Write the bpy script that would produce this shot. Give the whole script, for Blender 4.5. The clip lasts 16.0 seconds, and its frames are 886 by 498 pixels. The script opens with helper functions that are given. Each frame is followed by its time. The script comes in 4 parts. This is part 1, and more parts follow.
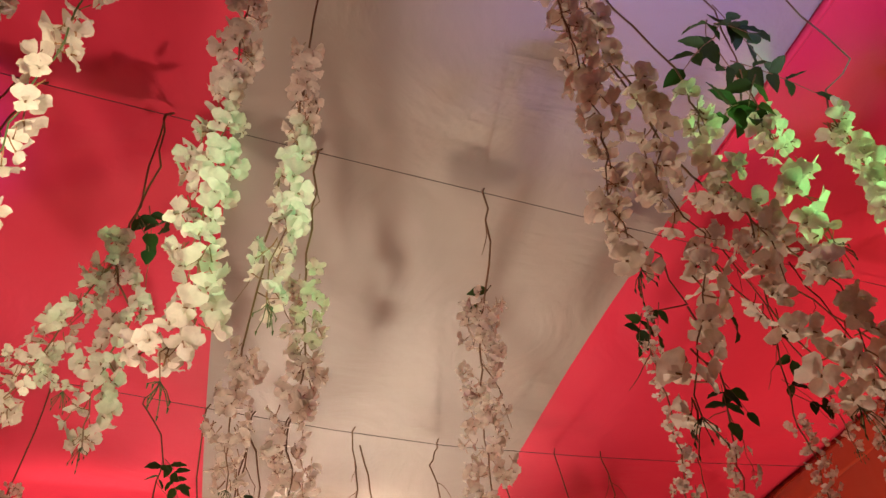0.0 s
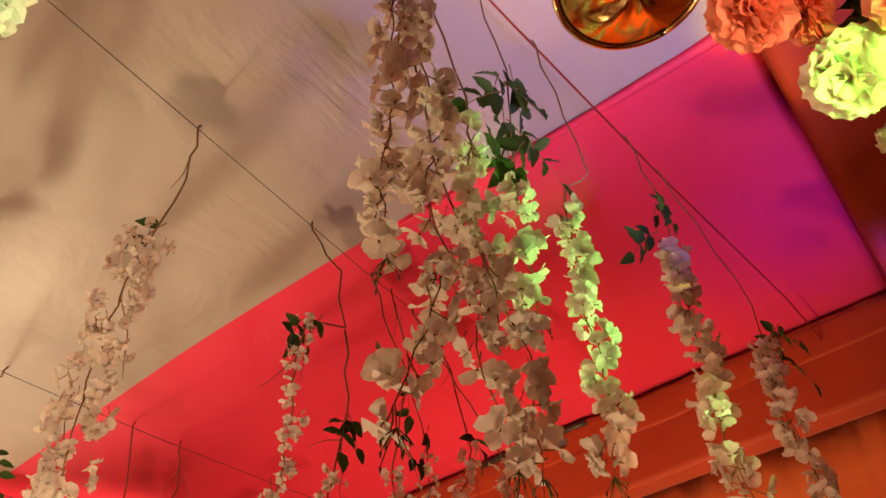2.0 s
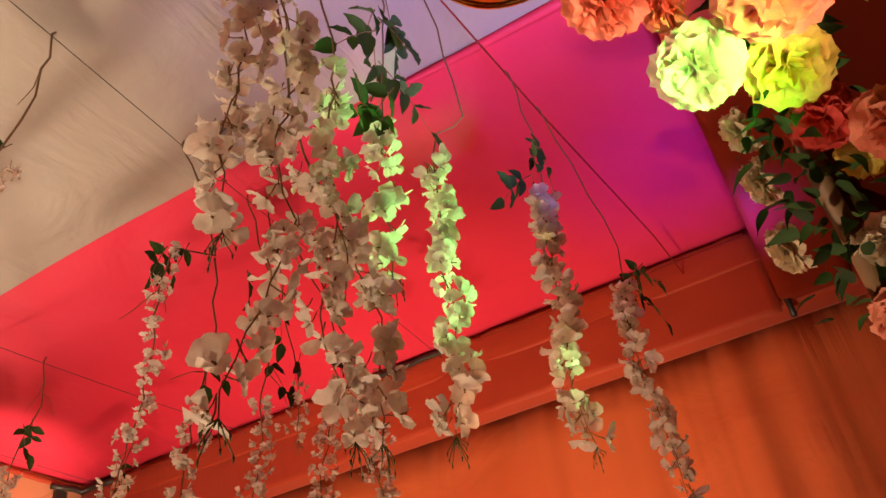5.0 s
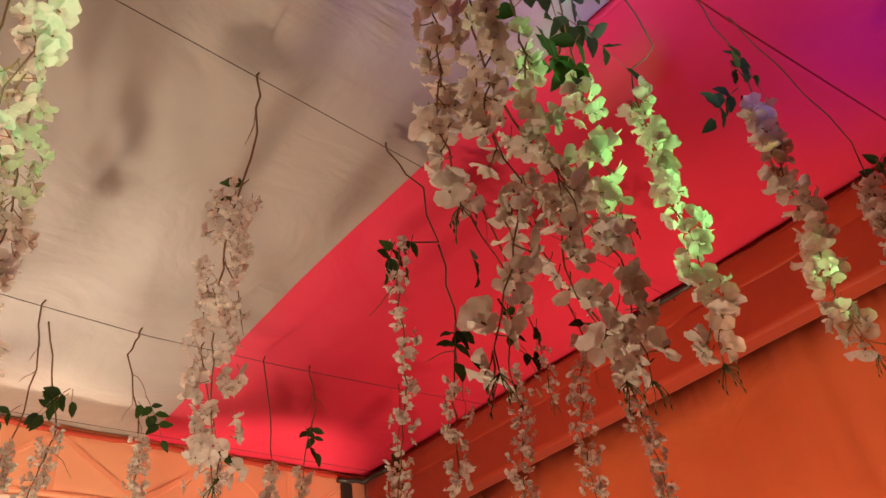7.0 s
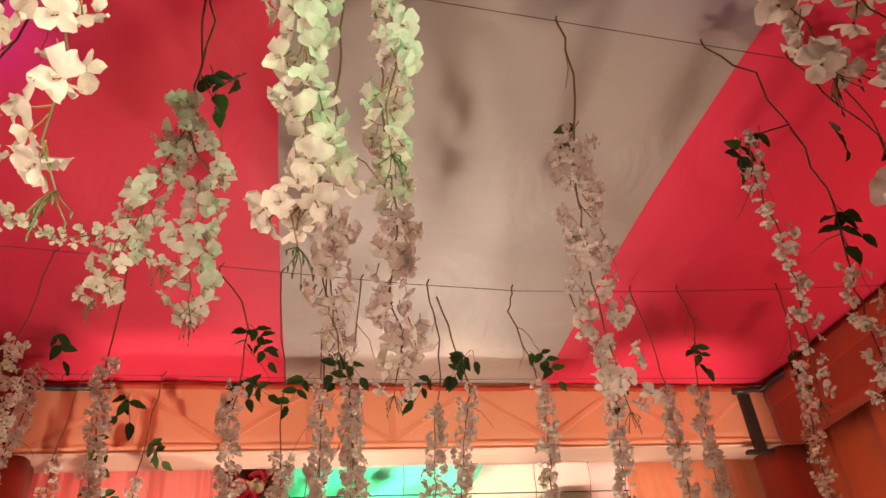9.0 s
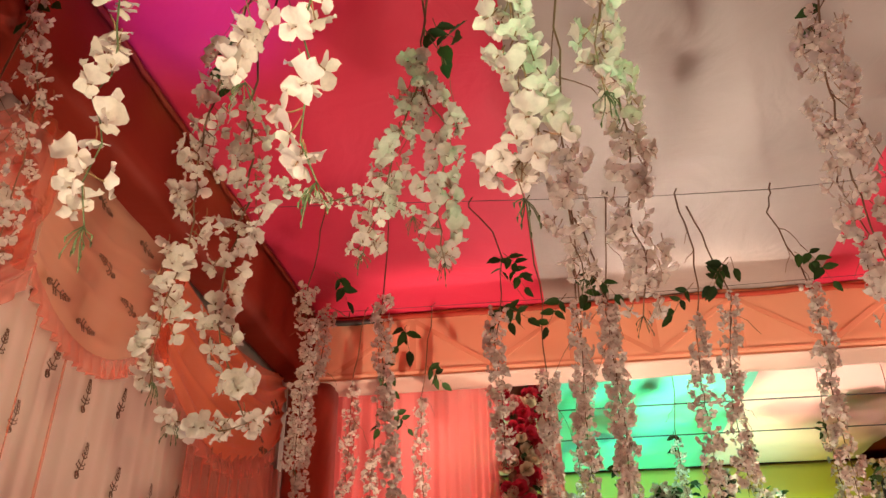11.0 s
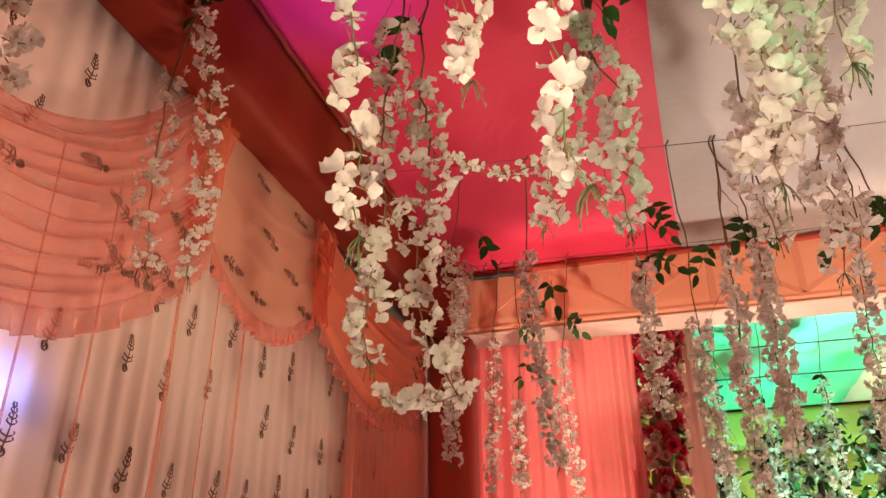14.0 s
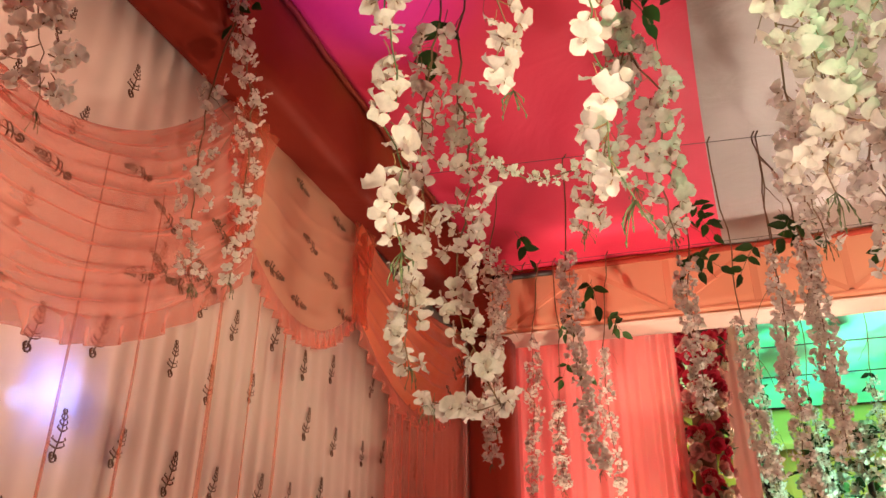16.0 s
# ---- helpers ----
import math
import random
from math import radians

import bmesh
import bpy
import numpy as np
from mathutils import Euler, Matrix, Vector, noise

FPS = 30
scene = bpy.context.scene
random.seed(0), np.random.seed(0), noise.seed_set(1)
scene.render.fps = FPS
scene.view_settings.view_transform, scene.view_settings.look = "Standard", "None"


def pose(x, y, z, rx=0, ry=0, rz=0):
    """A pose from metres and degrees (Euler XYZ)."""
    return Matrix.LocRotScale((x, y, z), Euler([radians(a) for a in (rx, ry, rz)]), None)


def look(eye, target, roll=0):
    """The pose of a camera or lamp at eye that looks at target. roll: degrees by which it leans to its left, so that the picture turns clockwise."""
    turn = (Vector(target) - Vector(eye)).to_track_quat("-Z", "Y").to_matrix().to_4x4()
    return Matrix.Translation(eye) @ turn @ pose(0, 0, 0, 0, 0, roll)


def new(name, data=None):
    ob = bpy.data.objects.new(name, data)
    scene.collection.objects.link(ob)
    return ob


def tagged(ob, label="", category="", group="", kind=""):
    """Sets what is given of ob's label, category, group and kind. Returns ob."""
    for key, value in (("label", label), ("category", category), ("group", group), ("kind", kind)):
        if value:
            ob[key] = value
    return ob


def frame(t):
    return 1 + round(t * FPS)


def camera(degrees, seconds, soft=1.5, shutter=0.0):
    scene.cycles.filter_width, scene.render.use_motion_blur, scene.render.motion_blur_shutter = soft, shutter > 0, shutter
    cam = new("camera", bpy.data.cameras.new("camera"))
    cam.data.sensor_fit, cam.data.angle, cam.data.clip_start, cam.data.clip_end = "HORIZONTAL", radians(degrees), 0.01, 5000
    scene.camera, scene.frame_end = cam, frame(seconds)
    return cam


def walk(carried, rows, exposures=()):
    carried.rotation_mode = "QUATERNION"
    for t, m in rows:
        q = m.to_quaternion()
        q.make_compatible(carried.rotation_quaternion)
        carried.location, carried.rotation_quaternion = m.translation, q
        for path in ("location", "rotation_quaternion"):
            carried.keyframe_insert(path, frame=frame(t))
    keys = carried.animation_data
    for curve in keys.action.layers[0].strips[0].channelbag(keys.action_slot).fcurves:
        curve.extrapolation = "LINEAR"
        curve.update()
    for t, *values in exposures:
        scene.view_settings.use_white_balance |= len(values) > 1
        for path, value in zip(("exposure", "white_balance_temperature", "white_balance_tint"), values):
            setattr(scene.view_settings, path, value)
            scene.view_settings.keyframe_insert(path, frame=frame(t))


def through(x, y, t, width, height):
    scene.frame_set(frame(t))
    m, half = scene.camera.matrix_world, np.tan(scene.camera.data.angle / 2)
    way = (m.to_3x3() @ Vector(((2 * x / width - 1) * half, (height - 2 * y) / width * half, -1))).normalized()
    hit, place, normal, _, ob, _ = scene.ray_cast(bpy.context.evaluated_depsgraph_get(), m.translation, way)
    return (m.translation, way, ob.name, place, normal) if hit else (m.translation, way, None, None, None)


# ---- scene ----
cam = camera(59.78, 16.0)
ROWS = [
    (0.0, 0.116, -0.028, 1.431, 135.44, 3.34, -16.47),
    (0.5, 0.054, 0.127, 1.437, 136.80, 3.99, -30.22),
    (1.0, 0.084, 0.135, 1.445, 137.33, 3.09, -41.25),
    (1.5, 0.115, 0.121, 1.451, 136.21, 3.29, -48.73),
    (2.0, 0.112, 0.101, 1.468, 134.26, 2.98, -52.09),
    (2.5, 0.100, 0.082, 1.495, 132.05, 2.61, -53.37),
    (3.0, 0.100, 0.056, 1.516, 131.03, 2.94, -54.36),
    (3.5, 0.111, 0.044, 1.527, 130.10, 3.97, -55.88),
    (3.7, 0.112, 0.050, 1.528, 129.09, 4.46, -56.83),
    (5.8, 0.115, 0.038, 1.505, 126.37, 6.21, -59.56),
    (6.0, 0.110, 0.043, 1.502, 126.93, 6.29, -56.07),
    (6.5, 0.097, 0.060, 1.497, 127.11, 6.71, -46.64),
    (7.0, 0.093, 0.064, 1.499, 126.71, 6.97, -39.95),
    (7.5, 0.091, 0.066, 1.497, 126.33, 7.52, -34.75),
    (8.0, 0.065, 0.079, 1.493, 125.41, 8.29, -29.63),
    (8.5, 0.043, 0.092, 1.487, 124.66, 7.43, -21.88),
    (9.0, 0.045, 0.066, 1.490, 124.72, 5.02, -11.27),
    (9.5, 0.070, 0.057, 1.484, 123.58, 3.10, -3.48),
    (10.0, 0.096, 0.044, 1.471, 121.81, 1.97, 1.55),
    (10.2, 0.102, 0.037, 1.466, 121.19, 1.65, 3.39),
    (12.3, -0.038, -0.010, 1.528, 118.27, 0.75, 10.71),
    (12.5, -0.042, -0.016, 1.525, 118.09, 0.77, 11.26),
    (13.0, -0.048, -0.030, 1.522, 117.09, 0.84, 13.07),
    (13.5, -0.051, -0.049, 1.519, 116.34, 0.69, 14.56),
    (14.0, -0.057, -0.052, 1.514, 115.41, 0.42, 16.24),
    (14.5, -0.070, -0.052, 1.514, 114.88, 0.05, 17.88),
    (15.0, -0.076, -0.060, 1.515, 114.71, -0.30, 18.87),
    (15.5, -0.069, -0.051, 1.524, 114.76, -0.20, 18.73),
    (16.0, -0.061, -0.056, 1.531, 115.15, -0.15, 18.99),
]
walk(cam, [(t, pose(*p)) for t, *p in ROWS], exposures=[
    (0.0, 0.12, 6700, 10), (0.4, 0.08, 11600, 9), (1.0, 0.16, 11000, 8), (1.5, 0.30, 9600, 8), (2.5, 0.40, 8800, 8), (3.7, 0.54, 7800, 8), (6.0, 0.58, 7500, 6), (6.5, 0.38, 7300, 4),
    (7.0, 0.18, 7000, 7), (8.0, 0.12, 6700, 8), (9.0, 0.10, 6500, 11), (10.2, 0.08, 6500, 13), (12.5, 0.08, 6400, 14), (14.5, 0.16, 6350, 13), (15.0, 0.20, 7000, 12), (15.5, 0.20, 7000, 12), (16.0, 0.22, 6400, 12)])

# ---- world and lamps ----
world = bpy.data.worlds.new("world")
scene.world = world
world.use_nodes = True
world.node_tree.nodes["Background"].inputs[0].default_value = (1.0, 0.75, 0.65, 1)
world.node_tree.nodes["Background"].inputs[1].default_value = 0.03


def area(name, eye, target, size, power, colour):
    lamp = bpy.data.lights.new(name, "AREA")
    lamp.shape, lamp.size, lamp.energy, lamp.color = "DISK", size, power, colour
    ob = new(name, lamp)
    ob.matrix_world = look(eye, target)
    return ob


def spot(name, eye, target, degrees, power, colour, blend=0.6, radius=0.03):
    lamp = bpy.data.lights.new(name, "SPOT")
    lamp.spot_size, lamp.spot_blend, lamp.energy, lamp.color, lamp.shadow_soft_size = radians(degrees), blend, power, colour, radius
    ob = new(name, lamp)
    ob.matrix_world = look(eye, target)
    return ob


area("warm_flood_lamp", (0.42, 1.00, 0.12), (0.40, 1.05, 3.0), 0.07, 25, (1.0, 0.74, 0.56))
area("warm_flood_lamp", (1.60, 2.45, 0.12), (1.55, 2.6, 3.0), 0.07, 10, (1.0, 0.72, 0.54))
spot("wall_wash_lamp", (1.2, 0.9, 0.3), (2.6, 1.35, 1.85), 75, 210, (1.0, 0.66, 0.42), 0.8, 0.1)
spot("stage_flood_lamp", (1.2, 5.2, 0.6), (0.4, 3.5, 1.9), 58, 480, (1.0, 0.80, 0.62), 0.6, 0.12)
# Added unseen fill lamps that brighten the back beam from the front.
for side in (-0.35, 0.75, 1.85):
    spot("beam_fill_lamp", (side, 1.6, 0.3), (side, 3.3, 2.78), 25, 430, (1.0, 0.72, 0.52), 0.7, 0.05)
spot("stage_right_lamp", (1.7, 4.2, 1.1), (1.75, 4.6, 3.0), 84, 300, (1.0, 0.76, 0.62), 0.7, 0.1)
spot("stage_left_lamp", (-0.5, 5.0, 0.6), (-0.5, 3.6, 2.3), 50, 480, (1.0, 0.75, 0.62), 0.7, 0.1)
spot("violet_right_lamp", (1.95, 0.07, 2.50), (1.97, 0.10, 3.0), 110, 11, (0.17, 0.05, 0.9), 0.9)
spot("violet_middle_lamp", (0.9, 0.0, 2.0), (0.95, 0.22, 3.0), 84, 55, (0.36, 0.30, 1.0), 0.9)
spot("violet_left_lamp", (-0.70, 1.38, 2.60), (-0.74, 1.34, 3.0), 92, 8, (0.20, 0.06, 1.0), 0.9)
spot("green_par_lamp", (1.9, -0.45, 1.5), (0.89, 0.40, 2.12), 14, 270, (0.35, 1.0, 0.34), 0.7)
spot("green_side_lamp", (0.75, -0.6, 1.45), (0.12, 0.56, 2.06), 15, 90, (0.25, 1.0, 0.42), 0.7)
spot("green_cluster_lamp", (0.2, -0.35, 1.35), (0.65, 0.035, 2.0), 10, 150, (0.05, 1.0, 0.12), 0.5)
spot("amber_cluster_lamp", (0.1, -0.5, 1.2), (0.56, 0.01, 2.035), 16, 85, (1.0, 0.60, 0.45), 0.6)
spot("front_par_lamp", (-0.40, -0.45, 1.25), (0.28, 1.10, 2.25), 40, 90, (1.0, 0.78, 0.62), 0.8, 0.04)
# Added fill in place of the orange wall's bounce on the right strands.
spot("amber_bounce_fill", (0.5, 0.30, 1.7), (1.42, 0.35, 2.16), 27, 9, (1.0, 0.52, 0.30), 0.8, 0.04)
spot("yellow_beam_lamp", (0.75, 0.9, 1.2), (1.22, 0.05, 2.86), 9, 130, (1.0, 0.85, 0.04), 0.4)
spot("white_par_lamp", (0.55, -0.75, 1.55), (-0.24, 0.56, 1.98), 24, 160, (1.0, 0.88, 0.58), 0.7)
spot("green_stage_lamp", (0.7, 4.5, 0.6), (0.7, 5.3, 3.0), 62, 260, (0.1, 1.0, 0.50), 0.5)
spot("lime_stage_lamp", (1.4, 5.0, 0.3), (0.9, 6.6, 2.3), 80, 270, (0.6, 1.0, 0.10))
spot("cyan_stage_lamp", (1.0, 5.5, 1.0), (0.9, 6.3, 3.0), 70, 120, (0.0, 0.75, 1.0), 0.8)
spot("cyan_flower_lamp", (0.9, 3.75, 0.9), (0.5, 4.5, 2.3), 56, 330, (0.40, 1.0, 0.72), 0.7)
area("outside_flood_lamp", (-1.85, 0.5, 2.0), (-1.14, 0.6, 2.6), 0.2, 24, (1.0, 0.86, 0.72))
spot("curtain_back_lamp", (-1.203, 0.98, 1.875), (-1.0, 0.98, 1.88), 150, 4.5, (0.05, 0.18, 1.0), 0.9, 0.015)

# ---- materials ----


def material(name, build):
    m = bpy.data.materials.new(name)
    m.use_nodes = True
    nt = m.node_tree
    nt.nodes.clear()
    out = nt.nodes.new("ShaderNodeOutputMaterial")

    def node(kind, **values):
        n = nt.nodes.new(kind)
        for k, v in values.items():
            n.inputs[k.replace("_", " ")].default_value = v
        return n

    def link(a, b):
        nt.links.new(a, b)

    link(build(node, link, nt), out.inputs["Surface"])
    return m


def mixed(node, link, nt, fac, a, b):
    n = nt.nodes.new("ShaderNodeMix")
    n.data_type = "RGBA"
    link(fac, n.inputs[0])
    n.inputs[6].default_value, n.inputs[7].default_value = (*a, 1), (*b, 1)
    return n.outputs[2]


def cloth(name, dark, light, through=0.25, rough=0.75, crease=0.35, sheen=0.2, crease_scale=2.5, see=0.0, gloss=0.4, pucker=0.0):
    """Woven cloth: mottled dye, fine weave, soft creases; lets part of the light through."""
    def build(node, link, nt):
        where = nt.nodes.new("ShaderNodeTexCoord").outputs["Object"]
        big, fine, fold = node("ShaderNodeTexNoise", Scale=1.7, Detail=4.0), node("ShaderNodeTexNoise", Scale=420.0, Detail=2.0), node("ShaderNodeTexNoise", Scale=crease_scale, Detail=5.0, Distortion=0.8)
        for n in (big, fine, fold):
            link(where, n.inputs["Vector"])
        colour = mixed(node, link, nt, big.outputs["Fac"], dark, light)
        add = nt.nodes.new("ShaderNodeMath")
        add.operation = "MULTIPLY_ADD"
        link(fine.outputs["Fac"], add.inputs[0])
        add.inputs[1].default_value = 0.03
        link(fold.outputs["Fac"], add.inputs[2])
        height = add.outputs[0]
        if pucker > 0:
            turn = nt.nodes.new("ShaderNodeMapping")
            turn.inputs["Rotation"].default_value, turn.inputs["Scale"].default_value = (0, 0, 0.75), (7, 34, 1)
            link(where, turn.inputs["Vector"])
            lines, patch = node("ShaderNodeTexNoise", Scale=1.0, Detail=3.0, Distortion=0.5), node("ShaderNodeTexNoise", Scale=2.1, Detail=2.0)
            link(turn.outputs[0], lines.inputs["Vector"])
            link(where, patch.inputs["Vector"])
            limit = nt.nodes.new("ShaderNodeMapRange")
            link(patch.outputs["Fac"], limit.inputs[0])
            limit.inputs[1].default_value, limit.inputs[2].default_value, limit.inputs[4].default_value = 0.58, 0.74, pucker
            join = nt.nodes.new("ShaderNodeMath")
            join.operation = "MULTIPLY_ADD"
            link(lines.outputs["Fac"], join.inputs[0])
            link(limit.outputs[0], join.inputs[1])
            link(height, join.inputs[2])
            height = join.outputs[0]
        bump = node("ShaderNodeBump", Strength=crease, Distance=0.03)
        link(height, bump.inputs["Height"])
        top = node("ShaderNodeBsdfPrincipled", Roughness=rough)
        top.inputs["Sheen Weight"].default_value = sheen
        top.inputs["Specular IOR Level"].default_value = gloss
        link(colour, top.inputs["Base Color"])
        link(bump.outputs[0], top.inputs["Normal"])
        low = node("ShaderNodeBsdfTranslucent")
        link(colour, low.inputs["Color"])
        link(bump.outputs[0], low.inputs["Normal"])
        mix = node("ShaderNodeMixShader", Fac=through)
        link(top.outputs[0], mix.inputs[1])
        link(low.outputs[0], mix.inputs[2])
        if see <= 0:
            return mix.outputs[0]
        clear, veil = nt.nodes.new("ShaderNodeBsdfTransparent"), node("ShaderNodeMixShader", Fac=see)
        link(mix.outputs[0], veil.inputs[1])
        link(clear.outputs[0], veil.inputs[2])
        return veil.outputs[0]
    return material(name, build)


def petal(name, a, b, through=0.45, rough=0.6):
    """Thin artificial petal or leaf, each one a little different."""
    def build(node, link, nt):
        rnd = nt.nodes.new("ShaderNodeObjectInfo").outputs["Random"]
        where = nt.nodes.new("ShaderNodeTexCoord").outputs["Object"]
        vein = node("ShaderNodeTexNoise", Scale=90.0, Detail=3.0, Distortion=1.0)
        link(where, vein.inputs["Vector"])
        colour = mixed(node, link, nt, rnd, a, b)
        mul = nt.nodes.new("ShaderNodeMix")
        mul.data_type, mul.blend_type = "RGBA", "MULTIPLY"
        mul.inputs[0].default_value = 0.35
        link(colour, mul.inputs[6])
        link(vein.outputs["Fac"], mul.inputs[7])
        bump = node("ShaderNodeBump", Strength=0.25, Distance=0.003)
        link(vein.outputs["Fac"], bump.inputs["Height"])
        top = node("ShaderNodeBsdfPrincipled", Roughness=rough)
        link(mul.outputs[2], top.inputs["Base Color"])
        link(bump.outputs[0], top.inputs["Normal"])
        low = node("ShaderNodeBsdfTranslucent")
        link(mul.outputs[2], low.inputs["Color"])
        mix = node("ShaderNodeMixShader", Fac=through)
        link(top.outputs[0], mix.inputs[1])
        link(low.outputs[0], mix.inputs[2])
        return mix.outputs[0]
    return material(name, build)


def solid(name, a, b, rough=0.6, metal=0.0, scale=40.0, bumpy=0.2):
    def build(node, link, nt):
        where = nt.nodes.new("ShaderNodeTexCoord").outputs["Object"]
        grain = node("ShaderNodeTexNoise", Scale=scale, Detail=4.0)
        link(where, grain.inputs["Vector"])
        bump = node("ShaderNodeBump", Strength=bumpy, Distance=0.004)
        link(grain.outputs["Fac"], bump.inputs["Height"])
        top = node("ShaderNodeBsdfPrincipled", Roughness=rough, Metallic=metal)
        link(mixed(node, link, nt, grain.outputs["Fac"], a, b), top.inputs["Base Color"])
        link(bump.outputs[0], top.inputs["Normal"])
        return top.outputs[0]
    return material(name, build)


def glow(name, colour, strength):
    def build(node, link, nt):
        return node("ShaderNodeEmission", Color=(*colour, 1), Strength=strength).outputs[0]
    return material(name, build)


RED = cloth("red_satin_cloth", (0.60, 0.027, 0.068), (0.76, 0.049, 0.115), 0.1, 0.5, 0.5, sheen=0.0, gloss=0.22, pucker=0.3)
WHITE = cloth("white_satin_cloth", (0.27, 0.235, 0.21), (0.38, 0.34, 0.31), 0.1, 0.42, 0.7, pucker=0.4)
ORANGE = cloth("orange_sheer_cloth", (0.70, 0.13, 0.045), (0.86, 0.25, 0.10), 0.35, 0.7, 0.7, see=0.10, pucker=0.5)
# Darker copy of the right beam's cloth; the left side's shade is in its colour.
SHADED_RUST = cloth("shaded_rust_satin_cloth", (0.17, 0.016, 0.008), (0.26, 0.028, 0.012), 0.1, 0.65, 0.5, sheen=0.0, gloss=0.15)
BURNT = cloth("burnt_orange_cloth", (0.34, 0.030, 0.013), (0.48, 0.060, 0.022), 0.2, 0.65, 0.6, pucker=0.2)
# Paler base colour stands in for stage light glowing through the back beam.
APRICOT = cloth("apricot_sheer_cloth", (0.84, 0.38, 0.22), (0.92, 0.54, 0.36), 0.5, 0.7, 0.4)
# Beam cloth colour darkened to paint the truss's shadow in the cloth.
TRUSS_SHADE = cloth("truss_shade_on_cloth", (0.74, 0.29, 0.16), (0.82, 0.40, 0.25), 0.3, 0.7, 0.4)
PEACH = cloth("peach_sheer_cloth", (0.86, 0.27, 0.18), (0.93, 0.40, 0.29), 0.55, 0.7, 0.3, see=0.60)
CREAM = cloth("cream_sheer_cloth", (0.68, 0.49, 0.39), (0.78, 0.63, 0.53), 0.4, 0.7, 0.2, see=0.09)
MINT = cloth("mint_green_cloth", (0.10, 0.62, 0.40), (0.20, 0.74, 0.52), 0.1, 0.5, 0.3)
SHEER = cloth("peach_net_cloth", (0.85, 0.42, 0.25), (0.9, 0.5, 0.32), 0.5, 0.7, 0.3, see=0.58)
PINK = cloth("pink_curtain_cloth", (0.82, 0.21, 0.20), (0.90, 0.33, 0.31), 0.45, 0.5, 0.4, see=0.28)
SASH = cloth("orange_net_cloth", (0.88, 0.30, 0.15), (0.92, 0.40, 0.22), 0.6, 0.7, 0.3, see=0.66)
EMBER = cloth("ember_sheer_cloth", (0.84, 0.15, 0.06), (0.90, 0.24, 0.11), 0.5, 0.7, 0.4, see=0.66)
BLUSH_CLOTH = cloth("blush_cloth", (0.84, 0.46, 0.40), (0.90, 0.58, 0.50), 0.1, 0.6, 0.3)
YELLOW = cloth("yellow_cloth", (0.65, 0.50, 0.12), (0.75, 0.60, 0.2), 0.2)
CARPET = cloth("red_carpet", (0.20, 0.02, 0.02), (0.28, 0.04, 0.03), 0.0, 0.95)
BLOSSOM = petal("white_silk_petal", (0.82, 0.74, 0.64), (0.91, 0.86, 0.77), 0.58)
LEAF = petal("green_silk_leaf", (0.012, 0.038, 0.006), (0.035, 0.105, 0.014), 0.22, 0.75)
THROAT = solid("brown_dyed_throat", (0.16, 0.075, 0.03), (0.28, 0.15, 0.06), 0.7)
STEM = solid("brown_plastic_stem", (0.12, 0.065, 0.03), (0.22, 0.13, 0.06))
GREEN_STEM = solid("green_plastic_stem", (0.05, 0.07, 0.025), (0.09, 0.13, 0.04))
WIRE = solid("dark_wire", (0.03, 0.02, 0.02), (0.06, 0.04, 0.04), 0.5)
STEEL = solid("black_painted_steel", (0.015, 0.013, 0.012), (0.03, 0.025, 0.02), 0.45)
BRASS = solid("polished_brass", (0.75, 0.5, 0.2), (0.85, 0.6, 0.28), 0.12, 1.0, 25, 0.15)
THREAD = solid("brown_embroidery_thread", (0.10, 0.045, 0.02), (0.20, 0.09, 0.045), 0.5, 0.2, 300)
SALMON = petal("salmon_silk_petal", (0.88, 0.24, 0.15), (0.94, 0.36, 0.24), 0.35)
PALE = petal("cream_silk_petal", (0.85, 0.72, 0.5), (0.9, 0.8, 0.6), 0.35)
LEMON = petal("yellow_silk_petal", (0.88, 0.70, 0.10), (0.92, 0.78, 0.22), 0.35)
CORAL = petal("coral_silk_petal", (0.85, 0.08, 0.08), (0.9, 0.16, 0.12), 0.35)
ROSE = petal("crimson_silk_petal", (0.62, 0.015, 0.05), (0.80, 0.05, 0.12), 0.3)
BLUSH = petal("blush_silk_petal", (0.85, 0.35, 0.32), (0.9, 0.5, 0.45), 0.35)
LAMP_GLASS = glow("lit_lamp_lens", (0.35, 0.50, 1.0), 70)

# ---- mesh helpers ----


def mesh_of(name, verts, faces, mats, indices=None, smooth=True):
    me = bpy.data.meshes.new(name)
    me.from_pydata(verts, [], faces)
    for m in mats if isinstance(mats, (list, tuple)) else [mats]:
        me.materials.append(m)
    if indices:
        me.polygons.foreach_set("material_index", indices)
    me.polygons.foreach_set("use_smooth", [smooth] * len(me.polygons))
    me.update()
    return me


def part(name, me, parent, label="", at=None):
    ob = new(name, me)
    ob.parent = parent
    if at is not None:
        ob.matrix_basis = at
    return tagged(ob, label) if label else ob


def anchor(name, place, label, category, group="", kind=""):
    ob = new(name)
    ob.empty_display_size = 0.02
    ob.location = place
    return tagged(ob, label, category, group, kind)


